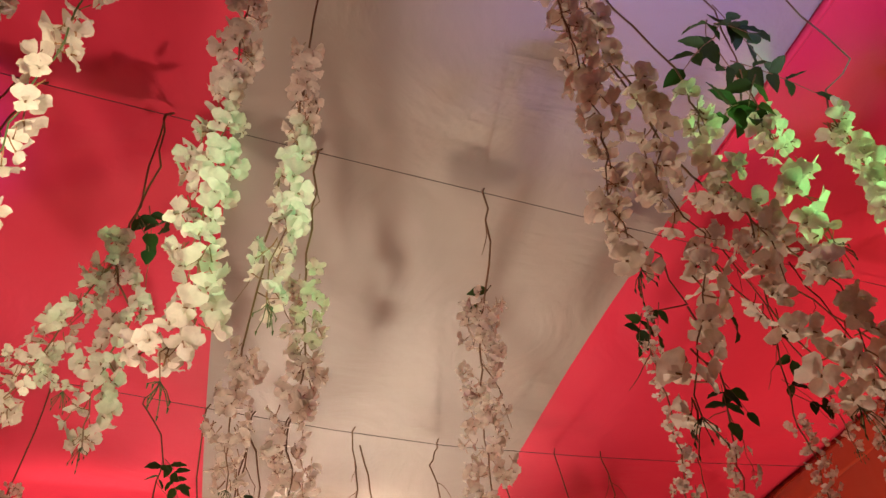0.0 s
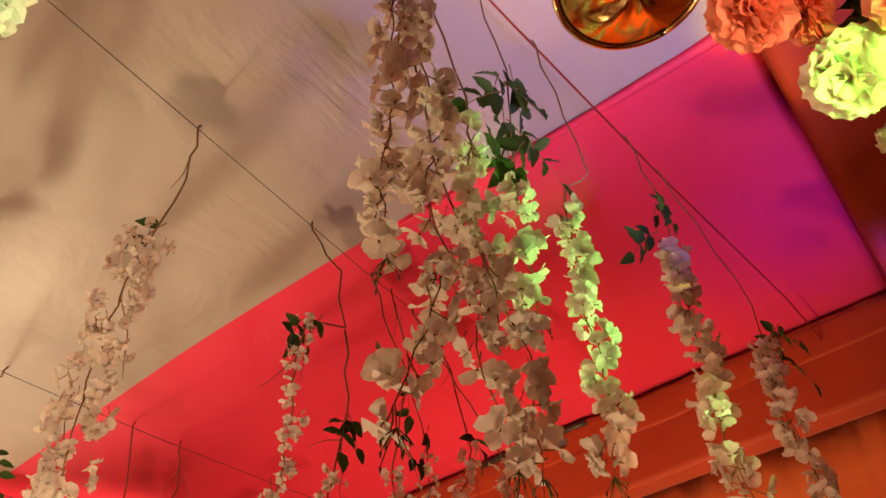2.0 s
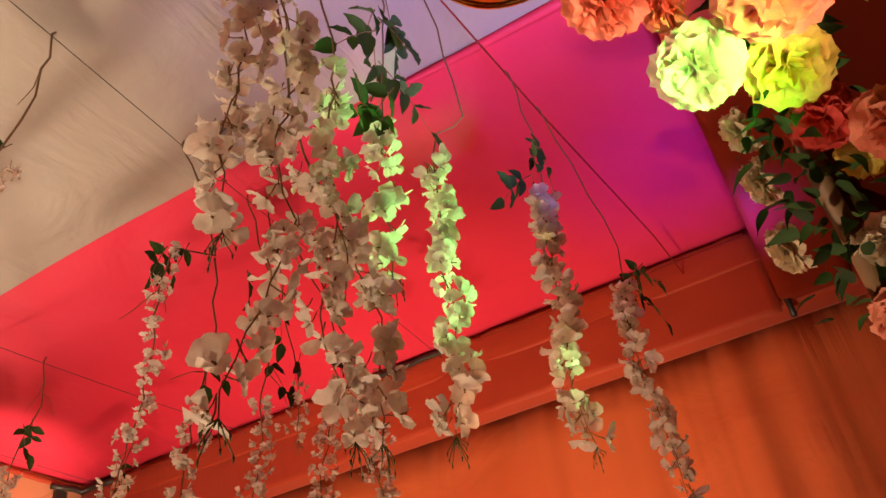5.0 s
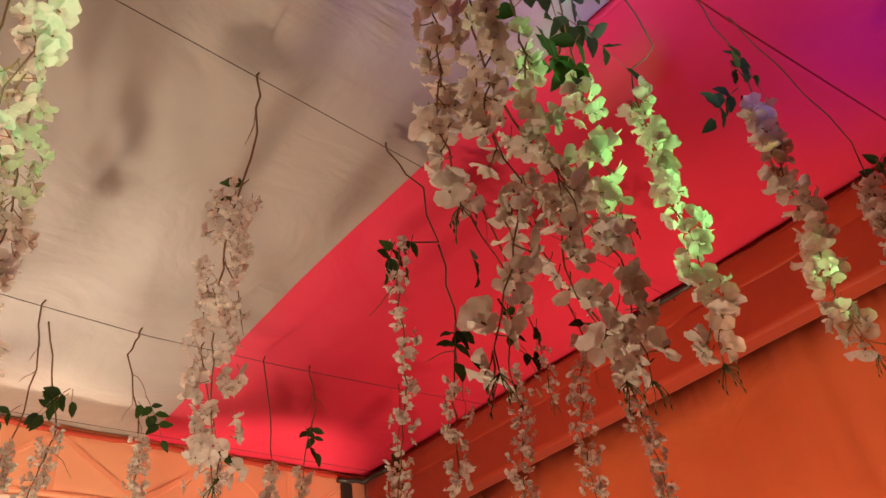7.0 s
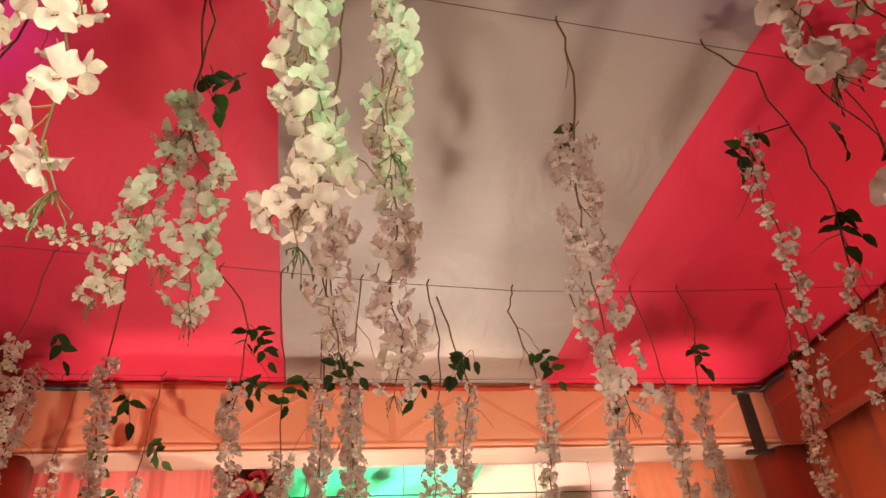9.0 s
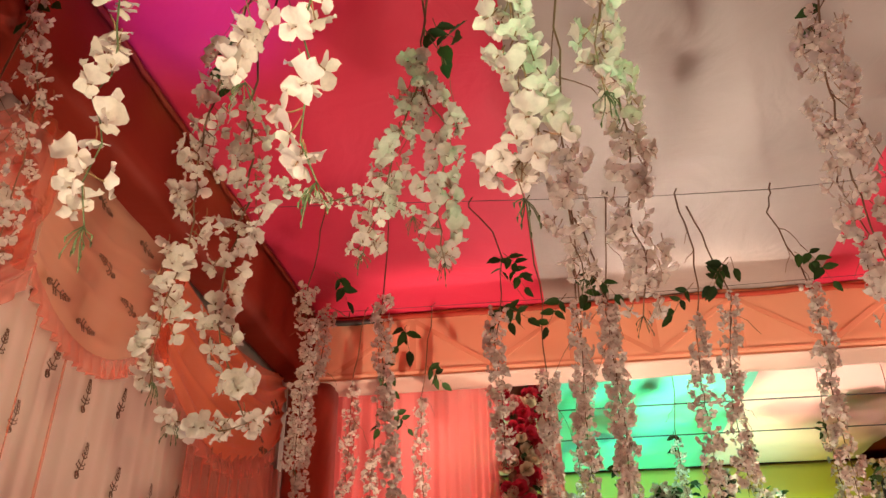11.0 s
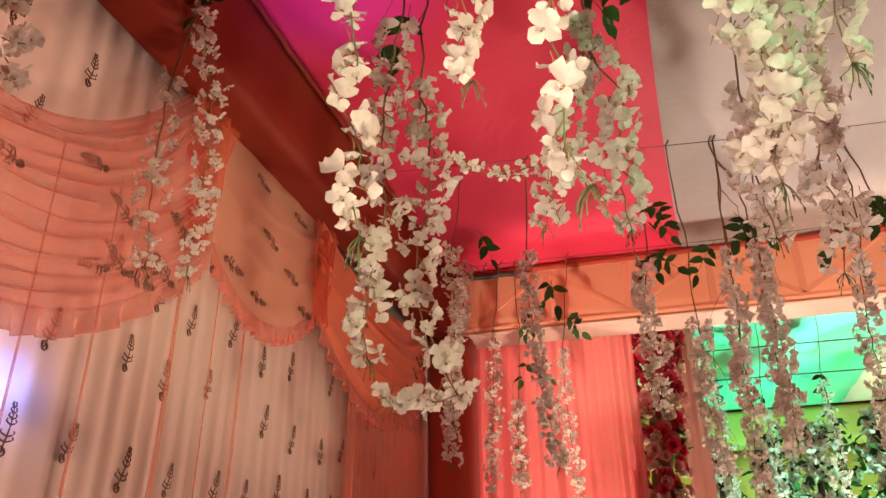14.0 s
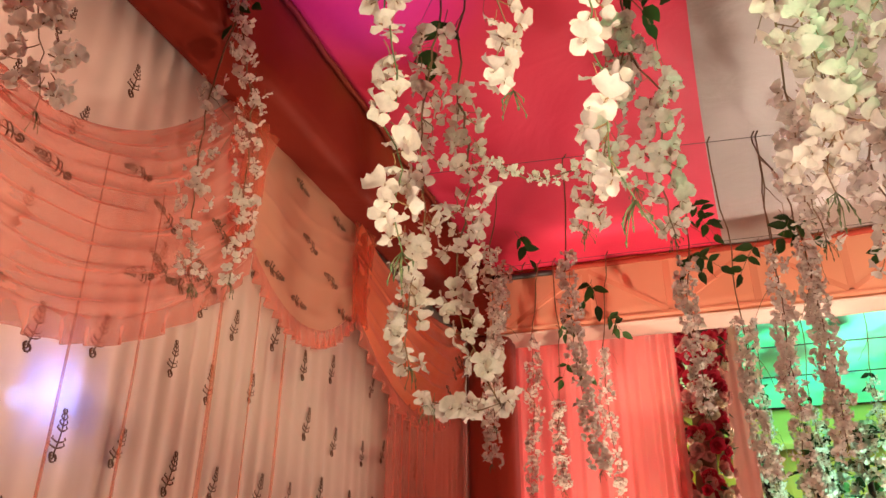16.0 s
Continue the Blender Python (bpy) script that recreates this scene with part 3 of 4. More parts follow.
def garland(y, line, label, leaves=(), size=1.0, gap=0.017, reach=0.016, hook=None, bare=0.0, seed=1, twigs=0, green=False, slant=0.0, branch=False):
    """A strand of blossoms down a line of (x, z); hook: the bare stem above it as (x, z) points; leaves: (x, z, count)."""
    random.seed(seed)
    top = line[0]
    base = Vector((top[0], y, top[1]))
    thing = anchor("flower_garland", base, label, "garland", "hanging flower garlands")
    pts = wavy([(x, y + slant * k, z) for k, (x, z) in enumerate(line)], 0.03, 0.004)
    if hook:
        hook = [(hook[0][0] + 0.012, hook[0][1])] + list(hook[1:]) if len(hook) < 3 else hook
    full = pts
    if hook and branch:
        full = wavy([(x, y, z) for x, z in hook], 0.06, 0.006)[:-1] + pts
    elif hook:
        hx = hook[0][0]
        wy, wz = wire_at(hx, y)
        over = [(hx + 0.012, wy + 0.012, wz + 0.03), (hx, wy, wz + 0.003), (hx, wy - 0.004, wz - 0.02)]
        full = [Vector(p) for p in over] + wavy([over[-1]] + [(x, y, z) for x, z in hook[1:]], 0.07, 0.007)[1:-1] + pts
    v, f = tube([p - base for p in full], 0.0026 if hook and y > 0.8 else 0.0018, 5, 0.4)
    part("stem", mesh_of("stem", v, f, GREEN_STEM if green else STEM), thing)
    run = 0.0
    far = y > 2.0
    step = gap * (0.66 if y < 0.9 else 0.50 if not far else 0.62)
    if y > 0.9:
        reach *= 1.9 if not far else 2.0
    for a, b in zip(pts, pts[1:]):
        long = (b - a).length
        run += long
        while run > step:
            run -= step
            if random.random() < bare:
                continue
            p = a.lerp(b, random.random())
            az = random.uniform(0, 360)
            out = Vector((math.cos(radians(az)), math.sin(radians(az)), 0)) * random.uniform(0.35, 1.0) * reach
            m = Matrix.Translation(p - base + out) @ pose(0, 0, 0, 0, 0, az - 90) @ pose(0, 0, 0, random.uniform(-75, 15), random.uniform(-35, 35), random.uniform(-25, 25)) @ Matrix.Scale(size * random.uniform(0.52, 0.86) * (0.98 if y > 0.9 else 1.0), 4)
            part("blossom", random.choice(TWIN_BLOSSOMS if far else BLOSSOMS), thing, at=m)
    end = pts[-1] - base
    part("tip_sprig", SPRIG, thing, at=Matrix.Translation(end) @ pose(0, 0, 0, 0, 0, seed * 47) @ Matrix.Scale(0.62, 4))
    for lx, lz, n in leaves:
        left = round(n * (2.2 if y < 0.8 else 1.5))
        while left > 0:
            count = min(left, random.choice((3, 5, 5, 7)))
            left -= count
            leaf_sprig(thing, Vector((lx, y, lz)) - base + Vector((random.uniform(-0.02, 0.02), random.uniform(-0.02, 0.02), random.uniform(-0.01, 0.06))), count, 0.78 if y < 0.8 else 0.84)
    for k in range(twigs + (2 if hook and y > 0.8 else 0)):
        a = full[random.randint(len(full) // 7, len(full) // 2)] - base
        b = a + Vector((random.uniform(-0.09, 0.09), random.uniform(-0.05, 0.05), random.uniform(-0.16, -0.05)))
        part("twig", mesh_of("twig", *tube(wavy([a, a.lerp(b, 0.5) + Vector((0.01, 0, 0.01)), b], 0.03, 0.004), 0.0012, 4, 0.5), STEM), thing)
    return thing


WHITE_STRAND = "strand of white silk wisteria blossoms hanging from a wire"
LEAFY = "white silk wisteria strand with dark leaves on a wire"
DENSE = "dense drooping strand of white silk wisteria blossoms"
SPARSE = "loose strand of large white silk blossoms on green stem"
BARE = "white silk wisteria strand with long bare brown twig"

# nearest row
garland(0.41, [(0.49, 2.74), (0.48, 2.42), (0.48, 2.15), (0.46, 2.01), (0.47, 1.92)], DENSE, size=1.08, gap=0.0155, reach=0.019, seed=11, hook=[(0.50, 2.88), (0.49, 2.74)])
garland(0.41, [(0.53, 2.62), (0.53, 2.34), (0.57, 2.21), (0.53, 2.07), (0.56, 1.99), (0.53, 1.90), (0.49, 1.81), (0.48, 1.76)], WHITE_STRAND, size=1.08, gap=0.019, reach=0.019, seed=12, twigs=1, hook=[(0.52, 2.88), (0.53, 2.62)])
garland(0.42, [(0.65, 2.31), (0.63, 2.16), (0.65, 2.08), (0.61, 1.91), (0.66, 1.80)], WHITE_STRAND, size=1.08, gap=0.017, reach=0.019, seed=13, hook=[(0.55, 2.6), (0.62, 2.4), (0.65, 2.31)], branch=True)
garland(0.43, [(0.60, 2.12), (0.67, 2.06), (0.69, 2.01), (0.73, 1.97), (0.72, 1.82)], DENSE, size=1.08, gap=0.0155, reach=0.019, seed=14, twigs=1, hook=[(0.53, 2.36), (0.60, 2.12)], branch=True)
garland(0.42, [(0.76, 2.30), (0.75, 2.13), (0.75, 2.03)], LEAFY, [(0.78, 2.55, 8), (0.75, 2.42, 8), (0.77, 2.31, 6)], size=1.15, gap=0.016, reach=0.019, seed=15, hook=[(0.74, 2.88), (0.79, 2.6), (0.76, 2.30)])
garland(0.40, [(0.86, 2.30), (0.86, 2.18), (0.83, 2.10), (0.86, 2.05), (0.86, 1.97), (0.85, 1.91), (0.82, 1.85)], SPARSE, size=1.08, gap=0.0125, reach=0.019, seed=16, hook=[(0.95, 2.88), (1.0, 2.5), (0.90, 2.38), (0.86, 2.30)])
garland(0.36, [(1.25, 2.47), (1.20, 2.35), (1.19, 2.17), (1.14, 2.05), (1.20, 1.94)], LEAFY, [(1.28, 2.62, 6), (1.22, 2.48, 4)], size=1.3, gap=0.0125, reach=0.022, seed=17, hook=[(1.30, 2.88), (1.27, 2.6), (1.25, 2.47)])
garland(0.33, [(1.60, 2.42), (1.53, 2.30), (1.53, 2.22), (1.58, 2.08), (1.60, 1.95)], LEAFY, [(1.72, 2.50, 7), (1.84, 2.58, 4)], size=1.3, gap=0.0125, reach=0.022, seed=18, hook=[(1.45, 2.88), (1.66, 2.58), (1.60, 2.42)])
garland(0.50, [(-0.32, 2.50), (-0.32, 2.12), (-0.30, 2.00), (-0.31, 1.95), (-0.29, 1.89), (-0.30, 1.85), (-0.29, 1.81)], SPARSE, size=0.95, gap=0.021, seed=19, green=True, hook=[(-0.31, 2.88), (-0.32, 2.50)])
garland(0.47, [(-0.11, 2.40), (-0.11, 2.03), (-0.11, 1.97), (-0.10, 1.92), (-0.11, 1.85), (-0.09, 1.81)], SPARSE, size=1.0, gap=0.026, seed=20, green=True, hook=[(-0.10, 2.88), (-0.11, 2.40)])
garland(0.56, [(-0.23, 2.40), (-0.23, 2.17), (-0.20, 2.08), (-0.22, 2.04), (-0.20, 2.00)], WHITE_STRAND, size=0.9, gap=0.018, seed=21, hook=[(-0.22, 2.88), (-0.23, 2.40)])
garland(0.556, [(0.05, 2.55), (0.06, 2.20), (0.06, 2.05), (0.07, 1.96), (0.075, 1.90), (0.055, 1.86), (0.06, 1.835)], DENSE, size=0.95, gap=0.008, reach=0.026, seed=22, hook=[(0.05, 2.88), (0.05, 2.55)])
garland(0.57, [(0.15, 2.45), (0.15, 2.07), (0.14, 2.01), (0.14, 1.95)], DENSE, size=0.9, gap=0.011, reach=0.018, seed=23, twigs=2, hook=[(0.14, 2.88), (0.15, 2.45)])
garland(0.60, [(-0.95, 2.60), (-0.95, 2.38), (-0.91, 2.27), (-0.89, 2.16)], DENSE, size=1.3, gap=0.012, reach=0.05, seed=24, hook=[(-0.94, 2.9), (-0.95, 2.60)])

# middle row
garland(0.95, [(-0.42, 2.45), (-0.45, 2.28), (-0.44, 2.10), (-0.46, 1.97), (-0.47, 1.92), (-0.46, 1.85)], WHITE_STRAND, [(-0.41, 2.50, 3)], size=1.12, gap=0.016, seed=31, hook=[(-0.44, 2.9), (-0.42, 2.45)])
garland(1.0, [(-0.40, 2.36), (-0.38, 2.25), (-0.38, 2.16), (-0.41, 1.97), (-0.37, 1.86), (-0.34, 1.80), (-0.39, 1.79), (-0.45, 1.81)], WHITE_STRAND, size=1.12, gap=0.015, seed=32, hook=[(-0.40, 2.9), (-0.40, 2.36)])
garland(1.05, [(-0.36, 2.24), (-0.29, 2.18), (-0.25, 2.18), (-0.20, 2.19), (-0.12, 2.14)], "short sideways chain of small white silk blossoms", size=0.6, gap=0.014, reach=0.008, seed=33)
garland(1.05, [(-0.10, 2.48), (-0.12, 2.43), (-0.06, 2.31), (-0.07, 2.23), (-0.08, 2.14), (-0.07, 2.05)], LEAFY, [(-0.09, 2.55, 4), (-0.08, 2.48, 3)], size=1.12, gap=0.013, seed=34, hook=[(-0.12, 2.92), (-0.09, 2.7), (-0.10, 2.48)])
garland(1.05, [(-0.10, 2.45), (-0.15, 2.30), (-0.17, 2.18), (-0.20, 2.08)], WHITE_STRAND, size=1.12, gap=0.013, seed=35, hook=[(-0.13, 2.9), (-0.10, 2.45)])
garland(1.10, [(0.23, 2.50), (0.24, 2.25), (0.22, 2.13), (0.24, 2.05), (0.22, 1.96)], WHITE_STRAND, size=1.08, gap=0.011, reach=0.019, seed=36, hook=[(0.22, 2.92), (0.23, 2.50)])
garland(1.10, [(0.13, 2.30), (0.13, 2.16), (0.13, 2.11), (0.14, 2.03)], WHITE_STRAND, size=1.08, gap=0.012, reach=0.019, seed=37, hook=[(0.15, 2.92), (0.13, 2.30)])
garland(1.10, [(-1.00, 2.62), (-1.01, 2.54), (-1.01, 2.35), (-1.00, 2.24), (-0.98, 2.11)], "white silk wisteria strand thinning to bare twig ends", size=0.8, gap=0.018, seed=38, hook=[(-0.9, 2.75), (-1.0, 2.62)])
garland(1.08, [(-0.95, 2.86), (-0.92, 2.67), (-0.88, 2.50), (-0.87, 2.33), (-0.87, 2.22), (-0.88, 2.09)], "white silk wisteria strand thinning to bare twig ends", [(-0.93, 2.78, 3)], size=0.8, gap=0.015, seed=39, hook=[(-0.95, 2.93), (-0.95, 2.86)])
garland(1.09, [(0.605, 2.52), (0.585, 2.40), (0.57, 2.22), (0.57, 2.05), (0.582, 1.93)], BARE, [(0.615, 2.54, 1)], size=0.9, gap=0.0075, reach=0.022, seed=40, twigs=2, hook=[(0.66, 2.96), (0.635, 2.75), (0.625, 2.60), (0.605, 2.52)])
garland(1.10, [(1.0, 2.55), (0.98, 2.43), (0.98, 2.29), (0.97, 2.16), (0.95, 2.05), (0.93, 1.95)], BARE, [(1.02, 2.57, 6)], size=0.75, gap=0.016, seed=41, hook=[(1.05, 2.93), (1.09, 2.75), (1.12, 2.60), (1.03, 2.57), (1.0, 2.55)], reach=0.012)
garland(1.10, [(1.11, 2.24), (1.10, 2.20), (1.09, 2.09), (1.07, 1.96)], BARE, [(1.12, 2.32, 5), (1.22, 2.58, 2)], size=0.8, gap=0.015, seed=42, hook=[(1.12, 2.59), (1.14, 2.42), (1.11, 2.24)], branch=True)
garland(1.12, [(1.31, 2.33), (1.32, 2.22), (1.30, 2.11), (1.27, 1.98)], LEAFY, [(1.33, 2.4, 3)], size=0.85, gap=0.014, seed=43, hook=[(1.30, 2.92), (1.36, 2.6), (1.31, 2.33)])
garland(1.12, [(1.44, 2.42), (1.44, 2.38), (1.44, 2.26)], BARE, [(1.44, 2.48, 3), (1.40, 2.6, 3)], size=0.8, gap=0.02, seed=44, hook=[(1.38, 2.92), (1.44, 2.42)])
garland(1.10, [(1.60, 2.48), (1.54, 2.32), (1.50, 2.19), (1.49, 2.02)], WHITE_STRAND, [(1.62, 2.5, 3)], size=0.85, gap=0.012, seed=45, hook=[(1.62, 2.92), (1.60, 2.48)])
garland(0.95, [(1.50, 2.36), (1.52, 2.28), (1.50, 2.16), (1.54, 2.07), (1.53, 1.95)], WHITE_STRAND, size=0.9, gap=0.012, seed=46, hook=[(1.48, 2.92), (1.50, 2.36)])

# row before the back beam
garland(2.25, [(0.545, 2.44), (0.53, 2.37), (0.52, 2.17), (0.52, 1.9)], BARE, [(0.56, 2.52, 4)], size=0.85, gap=0.012, seed=51, hook=[(0.57, 3.0), (0.57, 2.68), (0.56, 2.5), (0.545, 2.44)])
garland(2.26, [(0.66, 2.52), (0.63, 2.37), (0.60, 2.17), (0.6, 1.95)], LEAFY, [(0.67, 2.6, 5)], size=0.85, gap=0.012, seed=52, hook=[(0.57, 2.85), (0.66, 2.52)], branch=True)
garland(2.25, [(0.89, 2.52), (0.90, 2.48), (0.89, 2.31), (0.87, 2.16), (0.87, 1.9)], BARE, [(0.88, 2.61, 6), (0.68, 2.62, 4)], size=0.85, gap=0.011, seed=53, hook=[(0.89, 2.98), (0.83, 2.8), (0.88, 2.60), (0.89, 2.52)], twigs=1)
garland(2.25, [(1.46, 2.52), (1.45, 2.40), (1.43, 2.31), (1.43, 2.0)], BARE, [(1.48, 2.65, 5)], size=0.85, gap=0.011, seed=54, hook=[(1.54, 2.96), (1.52, 2.75), (1.48, 2.62), (1.46, 2.52)])
garland(2.24, [(1.34, 2.50), (1.32, 2.31), (1.31, 2.0)], WHITE_STRAND, size=0.85, gap=0.012, seed=55, hook=[(1.34, 2.95), (1.34, 2.50)])
garland(2.25, [(-0.05, 2.52), (-0.07, 2.41), (-0.06, 2.20), (-0.06, 2.05)], LEAFY, [(-0.03, 2.68, 9), (-0.05, 2.52, 7)], size=0.85, gap=0.010, seed=56, hook=[(-0.14, 3.0), (-0.06, 2.80), (-0.03, 2.71), (-0.05, 2.52)])
garland(2.25, [(0.28, 2.52), (0.28, 2.34), (0.29, 2.17), (0.28, 1.9)], LEAFY, [(0.25, 2.60, 6)], size=0.85, gap=0.011, seed=57, hook=[(0.2, 2.95), (0.25, 2.72), (0.28, 2.52)])
garland(2.25, [(-0.43, 2.61), (-0.44, 2.50), (-0.43, 2.41), (-0.42, 2.2), (-0.37, 1.9)], BARE, [(-0.36, 2.46, 4)], size=0.85, gap=0.012, seed=58, hook=[(-0.42, 2.95), (-0.42, 2.70), (-0.43, 2.61)])
garland(2.26, [(0.19, 2.52), (0.19, 2.36), (0.18, 2.22), (0.18, 2.0)], LEAFY, [(0.18, 2.52, 4)], size=0.85, gap=0.014, seed=59, hook=[(0.2, 2.95), (0.19, 2.52)])
garland(2.24, [(1.15, 2.50), (1.12, 2.33), (1.10, 2.0)], WHITE_STRAND, [(1.16, 2.55, 3)], size=0.85, gap=0.011, seed=60, hook=[(1.1, 2.95), (1.15, 2.50)])
garland(2.25, [(1.89, 2.60), (1.86, 2.45), (1.82, 2.28), (1.82, 2.0)], LEAFY, [(1.87, 2.66, 5)], size=0.85, gap=0.012, seed=61, hook=[(1.95, 2.97), (1.88, 2.66), (1.89, 2.60)])
garland(2.25, [(-0.69, 2.66), (-0.69, 2.59), (-0.68, 2.42), (-0.69, 2.05)], BARE, [(-0.6, 2.64, 4)], size=0.85, gap=0.012, seed=62, hook=[(-0.64, 2.97), (-0.67, 2.74), (-0.69, 2.66)])
garland(2.4, [(0.30, 2.60), (0.30, 2.42), (0.29, 2.24), (0.29, 1.95)], LEAFY, [(0.31, 2.66, 4)], size=0.85, gap=0.011, seed=63, hook=[(0.32, 2.95), (0.30, 2.60)])
garland(2.4, [(0.08, 2.36), (0.08, 2.29), (0.07, 2.12), (0.10, 1.88)], WHITE_STRAND, size=0.9, gap=0.010, seed=64, hook=[(0.06, 2.95), (0.08, 2.6), (0.08, 2.36)])
garland(2.4, [(0.20, 2.42), (0.20, 2.30), (0.18, 2.11), (0.19, 1.8)], WHITE_STRAND, size=0.85, gap=0.013, seed=65, hook=[(0.2, 2.95), (0.20, 2.42)])
garland(2.8, [(-0.78, 2.84), (-0.79, 2.66), (-0.84, 2.43), (-0.85, 2.03)], WHITE_STRAND, size=0.9, gap=0.012, seed=66, hook=[(-0.77, 2.97), (-0.78, 2.84)])
garland(3.0, [(-0.62, 2.3), (-0.63, 2.19), (-0.62, 1.95)], LEAFY, [(-0.61, 2.63, 5), (-0.57, 2.45, 6)], size=0.85, gap=0.011, seed=67, hook=[(-0.62, 2.97), (-0.6, 2.6), (-0.62, 2.3)])
garland(3.0, [(-0.72, 2.57), (-0.72, 2.33), (-0.75, 1.95)], WHITE_STRAND, size=0.8, gap=0.014, seed=68, hook=[(-0.7, 2.97), (-0.72, 2.57)])
garland(3.0, [(-0.43, 2.5), (-0.43, 2.27), (-0.40, 1.9)], LEAFY, [(-0.39, 2.64, 5)], size=0.8, gap=0.014, seed=69, hook=[(-0.4, 2.97), (-0.43, 2.5)])

# ---- truss shade strips, posts and hems of the tent ----


# Flat strips on the beam face, coloured as the hidden truss's shade.
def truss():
    thing = anchor("truss_shade_strips", (0.75, YB, LOW), "shade of the roof truss in the orange beam cloth, as darker strips", "truss")
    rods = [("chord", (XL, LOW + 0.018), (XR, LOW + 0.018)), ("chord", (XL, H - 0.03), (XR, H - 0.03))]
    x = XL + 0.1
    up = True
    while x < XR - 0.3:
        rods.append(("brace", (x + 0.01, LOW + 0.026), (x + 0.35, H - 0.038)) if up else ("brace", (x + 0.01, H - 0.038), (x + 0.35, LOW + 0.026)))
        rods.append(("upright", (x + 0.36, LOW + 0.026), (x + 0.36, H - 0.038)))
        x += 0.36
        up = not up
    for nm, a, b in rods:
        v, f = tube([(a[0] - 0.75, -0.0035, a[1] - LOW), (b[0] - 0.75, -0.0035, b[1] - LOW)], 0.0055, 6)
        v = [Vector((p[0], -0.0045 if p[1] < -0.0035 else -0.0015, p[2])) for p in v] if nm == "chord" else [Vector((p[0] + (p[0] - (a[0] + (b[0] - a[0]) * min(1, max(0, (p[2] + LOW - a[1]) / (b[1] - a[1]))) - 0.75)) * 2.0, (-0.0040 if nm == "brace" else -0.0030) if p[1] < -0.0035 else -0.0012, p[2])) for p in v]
        part(nm, mesh_of(nm, v, f, TRUSS_SHADE, smooth=False), thing)


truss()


def hem(name, points, radius, mat, label):
    v, f = tube(wavy(points, 0.06, 0.004), radius, 7)
    tagged(new(name, mesh_of(name, v, f, mat)), label, "hem", kind="structure")


hem("trim_hem_back", [(XL + 0.01, YB - 0.012, H - 0.022), (XR - 0.01, YB - 0.012, H - 0.03)], 0.013, BURNT, "rolled dark red hem of the ceiling cloth")
hem("trim_hem_right", [(XR - 0.012, YF + 0.02, H - 0.02), (XR - 0.012, YB - 0.02, H - 0.03)], 0.010, SHADED_RUST, "rolled dark red hem of the ceiling cloth")
hem("trim_hem_left", [(XL + 0.012, YF + 0.02, H - 0.02), (XL + 0.012, YB - 0.02, H - 0.02)], 0.009, SHADED_RUST, "rolled dark red hem of the ceiling cloth")
v, f = tube([(seam(2, y) + 0.004, y, H - 0.012 - 0.02 * math.sin(math.pi * (y - YF) / 3.2)) for y in (0.06 + 0.08 * k for k in range(13))], 0.017, 8, 0.15)
tagged(new("trim_hem_seam", mesh_of("trim_hem_seam", v, f, RED)), "rolled red hem where two ceiling cloths meet", "hem", kind="structure")
hem("trim_pipe_left_corner", [(XL + 0.01, YB - 0.03, H - 0.035), (XL + 0.32, YB - 0.026, H - 0.038)], 0.014, STEEL, "bare black pipe end at the ceiling corner")
hem("trim_pipe_right_corner", [(XR - 0.02, YB - 0.22, H - 0.03), (XR - 0.05, YB - 0.05, H - 0.045), (XR - 0.2, YB - 0.025, H - 0.05)], 0.014, STEEL, "bare black pipe end at the ceiling corner")
hem("trim_pipe_right", [(XR - 0.022, 1.15, H - 0.028), (XR - 0.022, 1.62, H - 0.028)], 0.012, STEEL, "bare black pipe showing at the ceiling edge")
hem("trim_pipe_front", [(XR - 0.012, 0.025, H - 0.03), (XR - 0.014, 0.025, LOW - 0.06)], 0.010, STEEL, "bare black upright pipe at the beam corner")


def corner_upright():
    v, f = merged(block(XR - 0.17, XR - 0.115, YB - 0.03, YB - 0.006, LOW - 0.05, H - 0.06), block(XR - 0.22, XR - 0.08, YB - 0.032, YB - 0.002, LOW - 0.062, LOW - 0.046))
    tagged(new("bracket", mesh_of("bracket", v, f, STEEL, smooth=False)), "black steel corner bracket on the truss beam", "bracket")


corner_upright()


def wrapped_post(name, x, y, half):
    verts, faces = [], []
    n, m = 24, 20
    for i in range(n + 1):
        z = 0.0 + i / n * (LOW - 0.002)
        for k in range(m):
            q = 2 * math.pi * k / m
            r = half * (1.12 - 0.12 * math.cos(4 * q)) * (1 + 0.10 * noise.noise((math.cos(q) * 3, math.sin(q) * 3, z * 0.5 + x)))
            verts.append((x + r * math.cos(q), y + r * math.sin(q), z))
    for i in range(n):
        for k in range(m):
            faces.append((i * m + k, i * m + (k + 1) % m, (i + 1) * m + (k + 1) % m, (i + 1) * m + k))
    faces += [tuple(range(m - 1, -1, -1)), tuple(n * m + k for k in range(m))]
    tagged(new(name, mesh_of(name, verts, faces, BURNT)), "tent post wrapped in dark red cloth", "post", kind="structure")


wrapped_post("trim_post_left", XL - 0.03, YB + 0.12, 0.105)
wrapped_post("trim_post_right", XR + 0.06, YB + 0.13, 0.10)
v, f = sheet(lambda u, w: (XL + u * (XR - XL), YB + 0.004 + w * 0.215, LOW - 0.006 - 0.008 * noise.noise((u * 9, w * 3, 2)) * (w > 0.01)), 60, 6, 0.002)
tagged(new("trim_beam_lining", mesh_of("trim_beam_lining", v, f, CREAM)), "cream cloth lining under the back beam", "beam", kind="structure")

# ---- swags on the left cloth wall ----


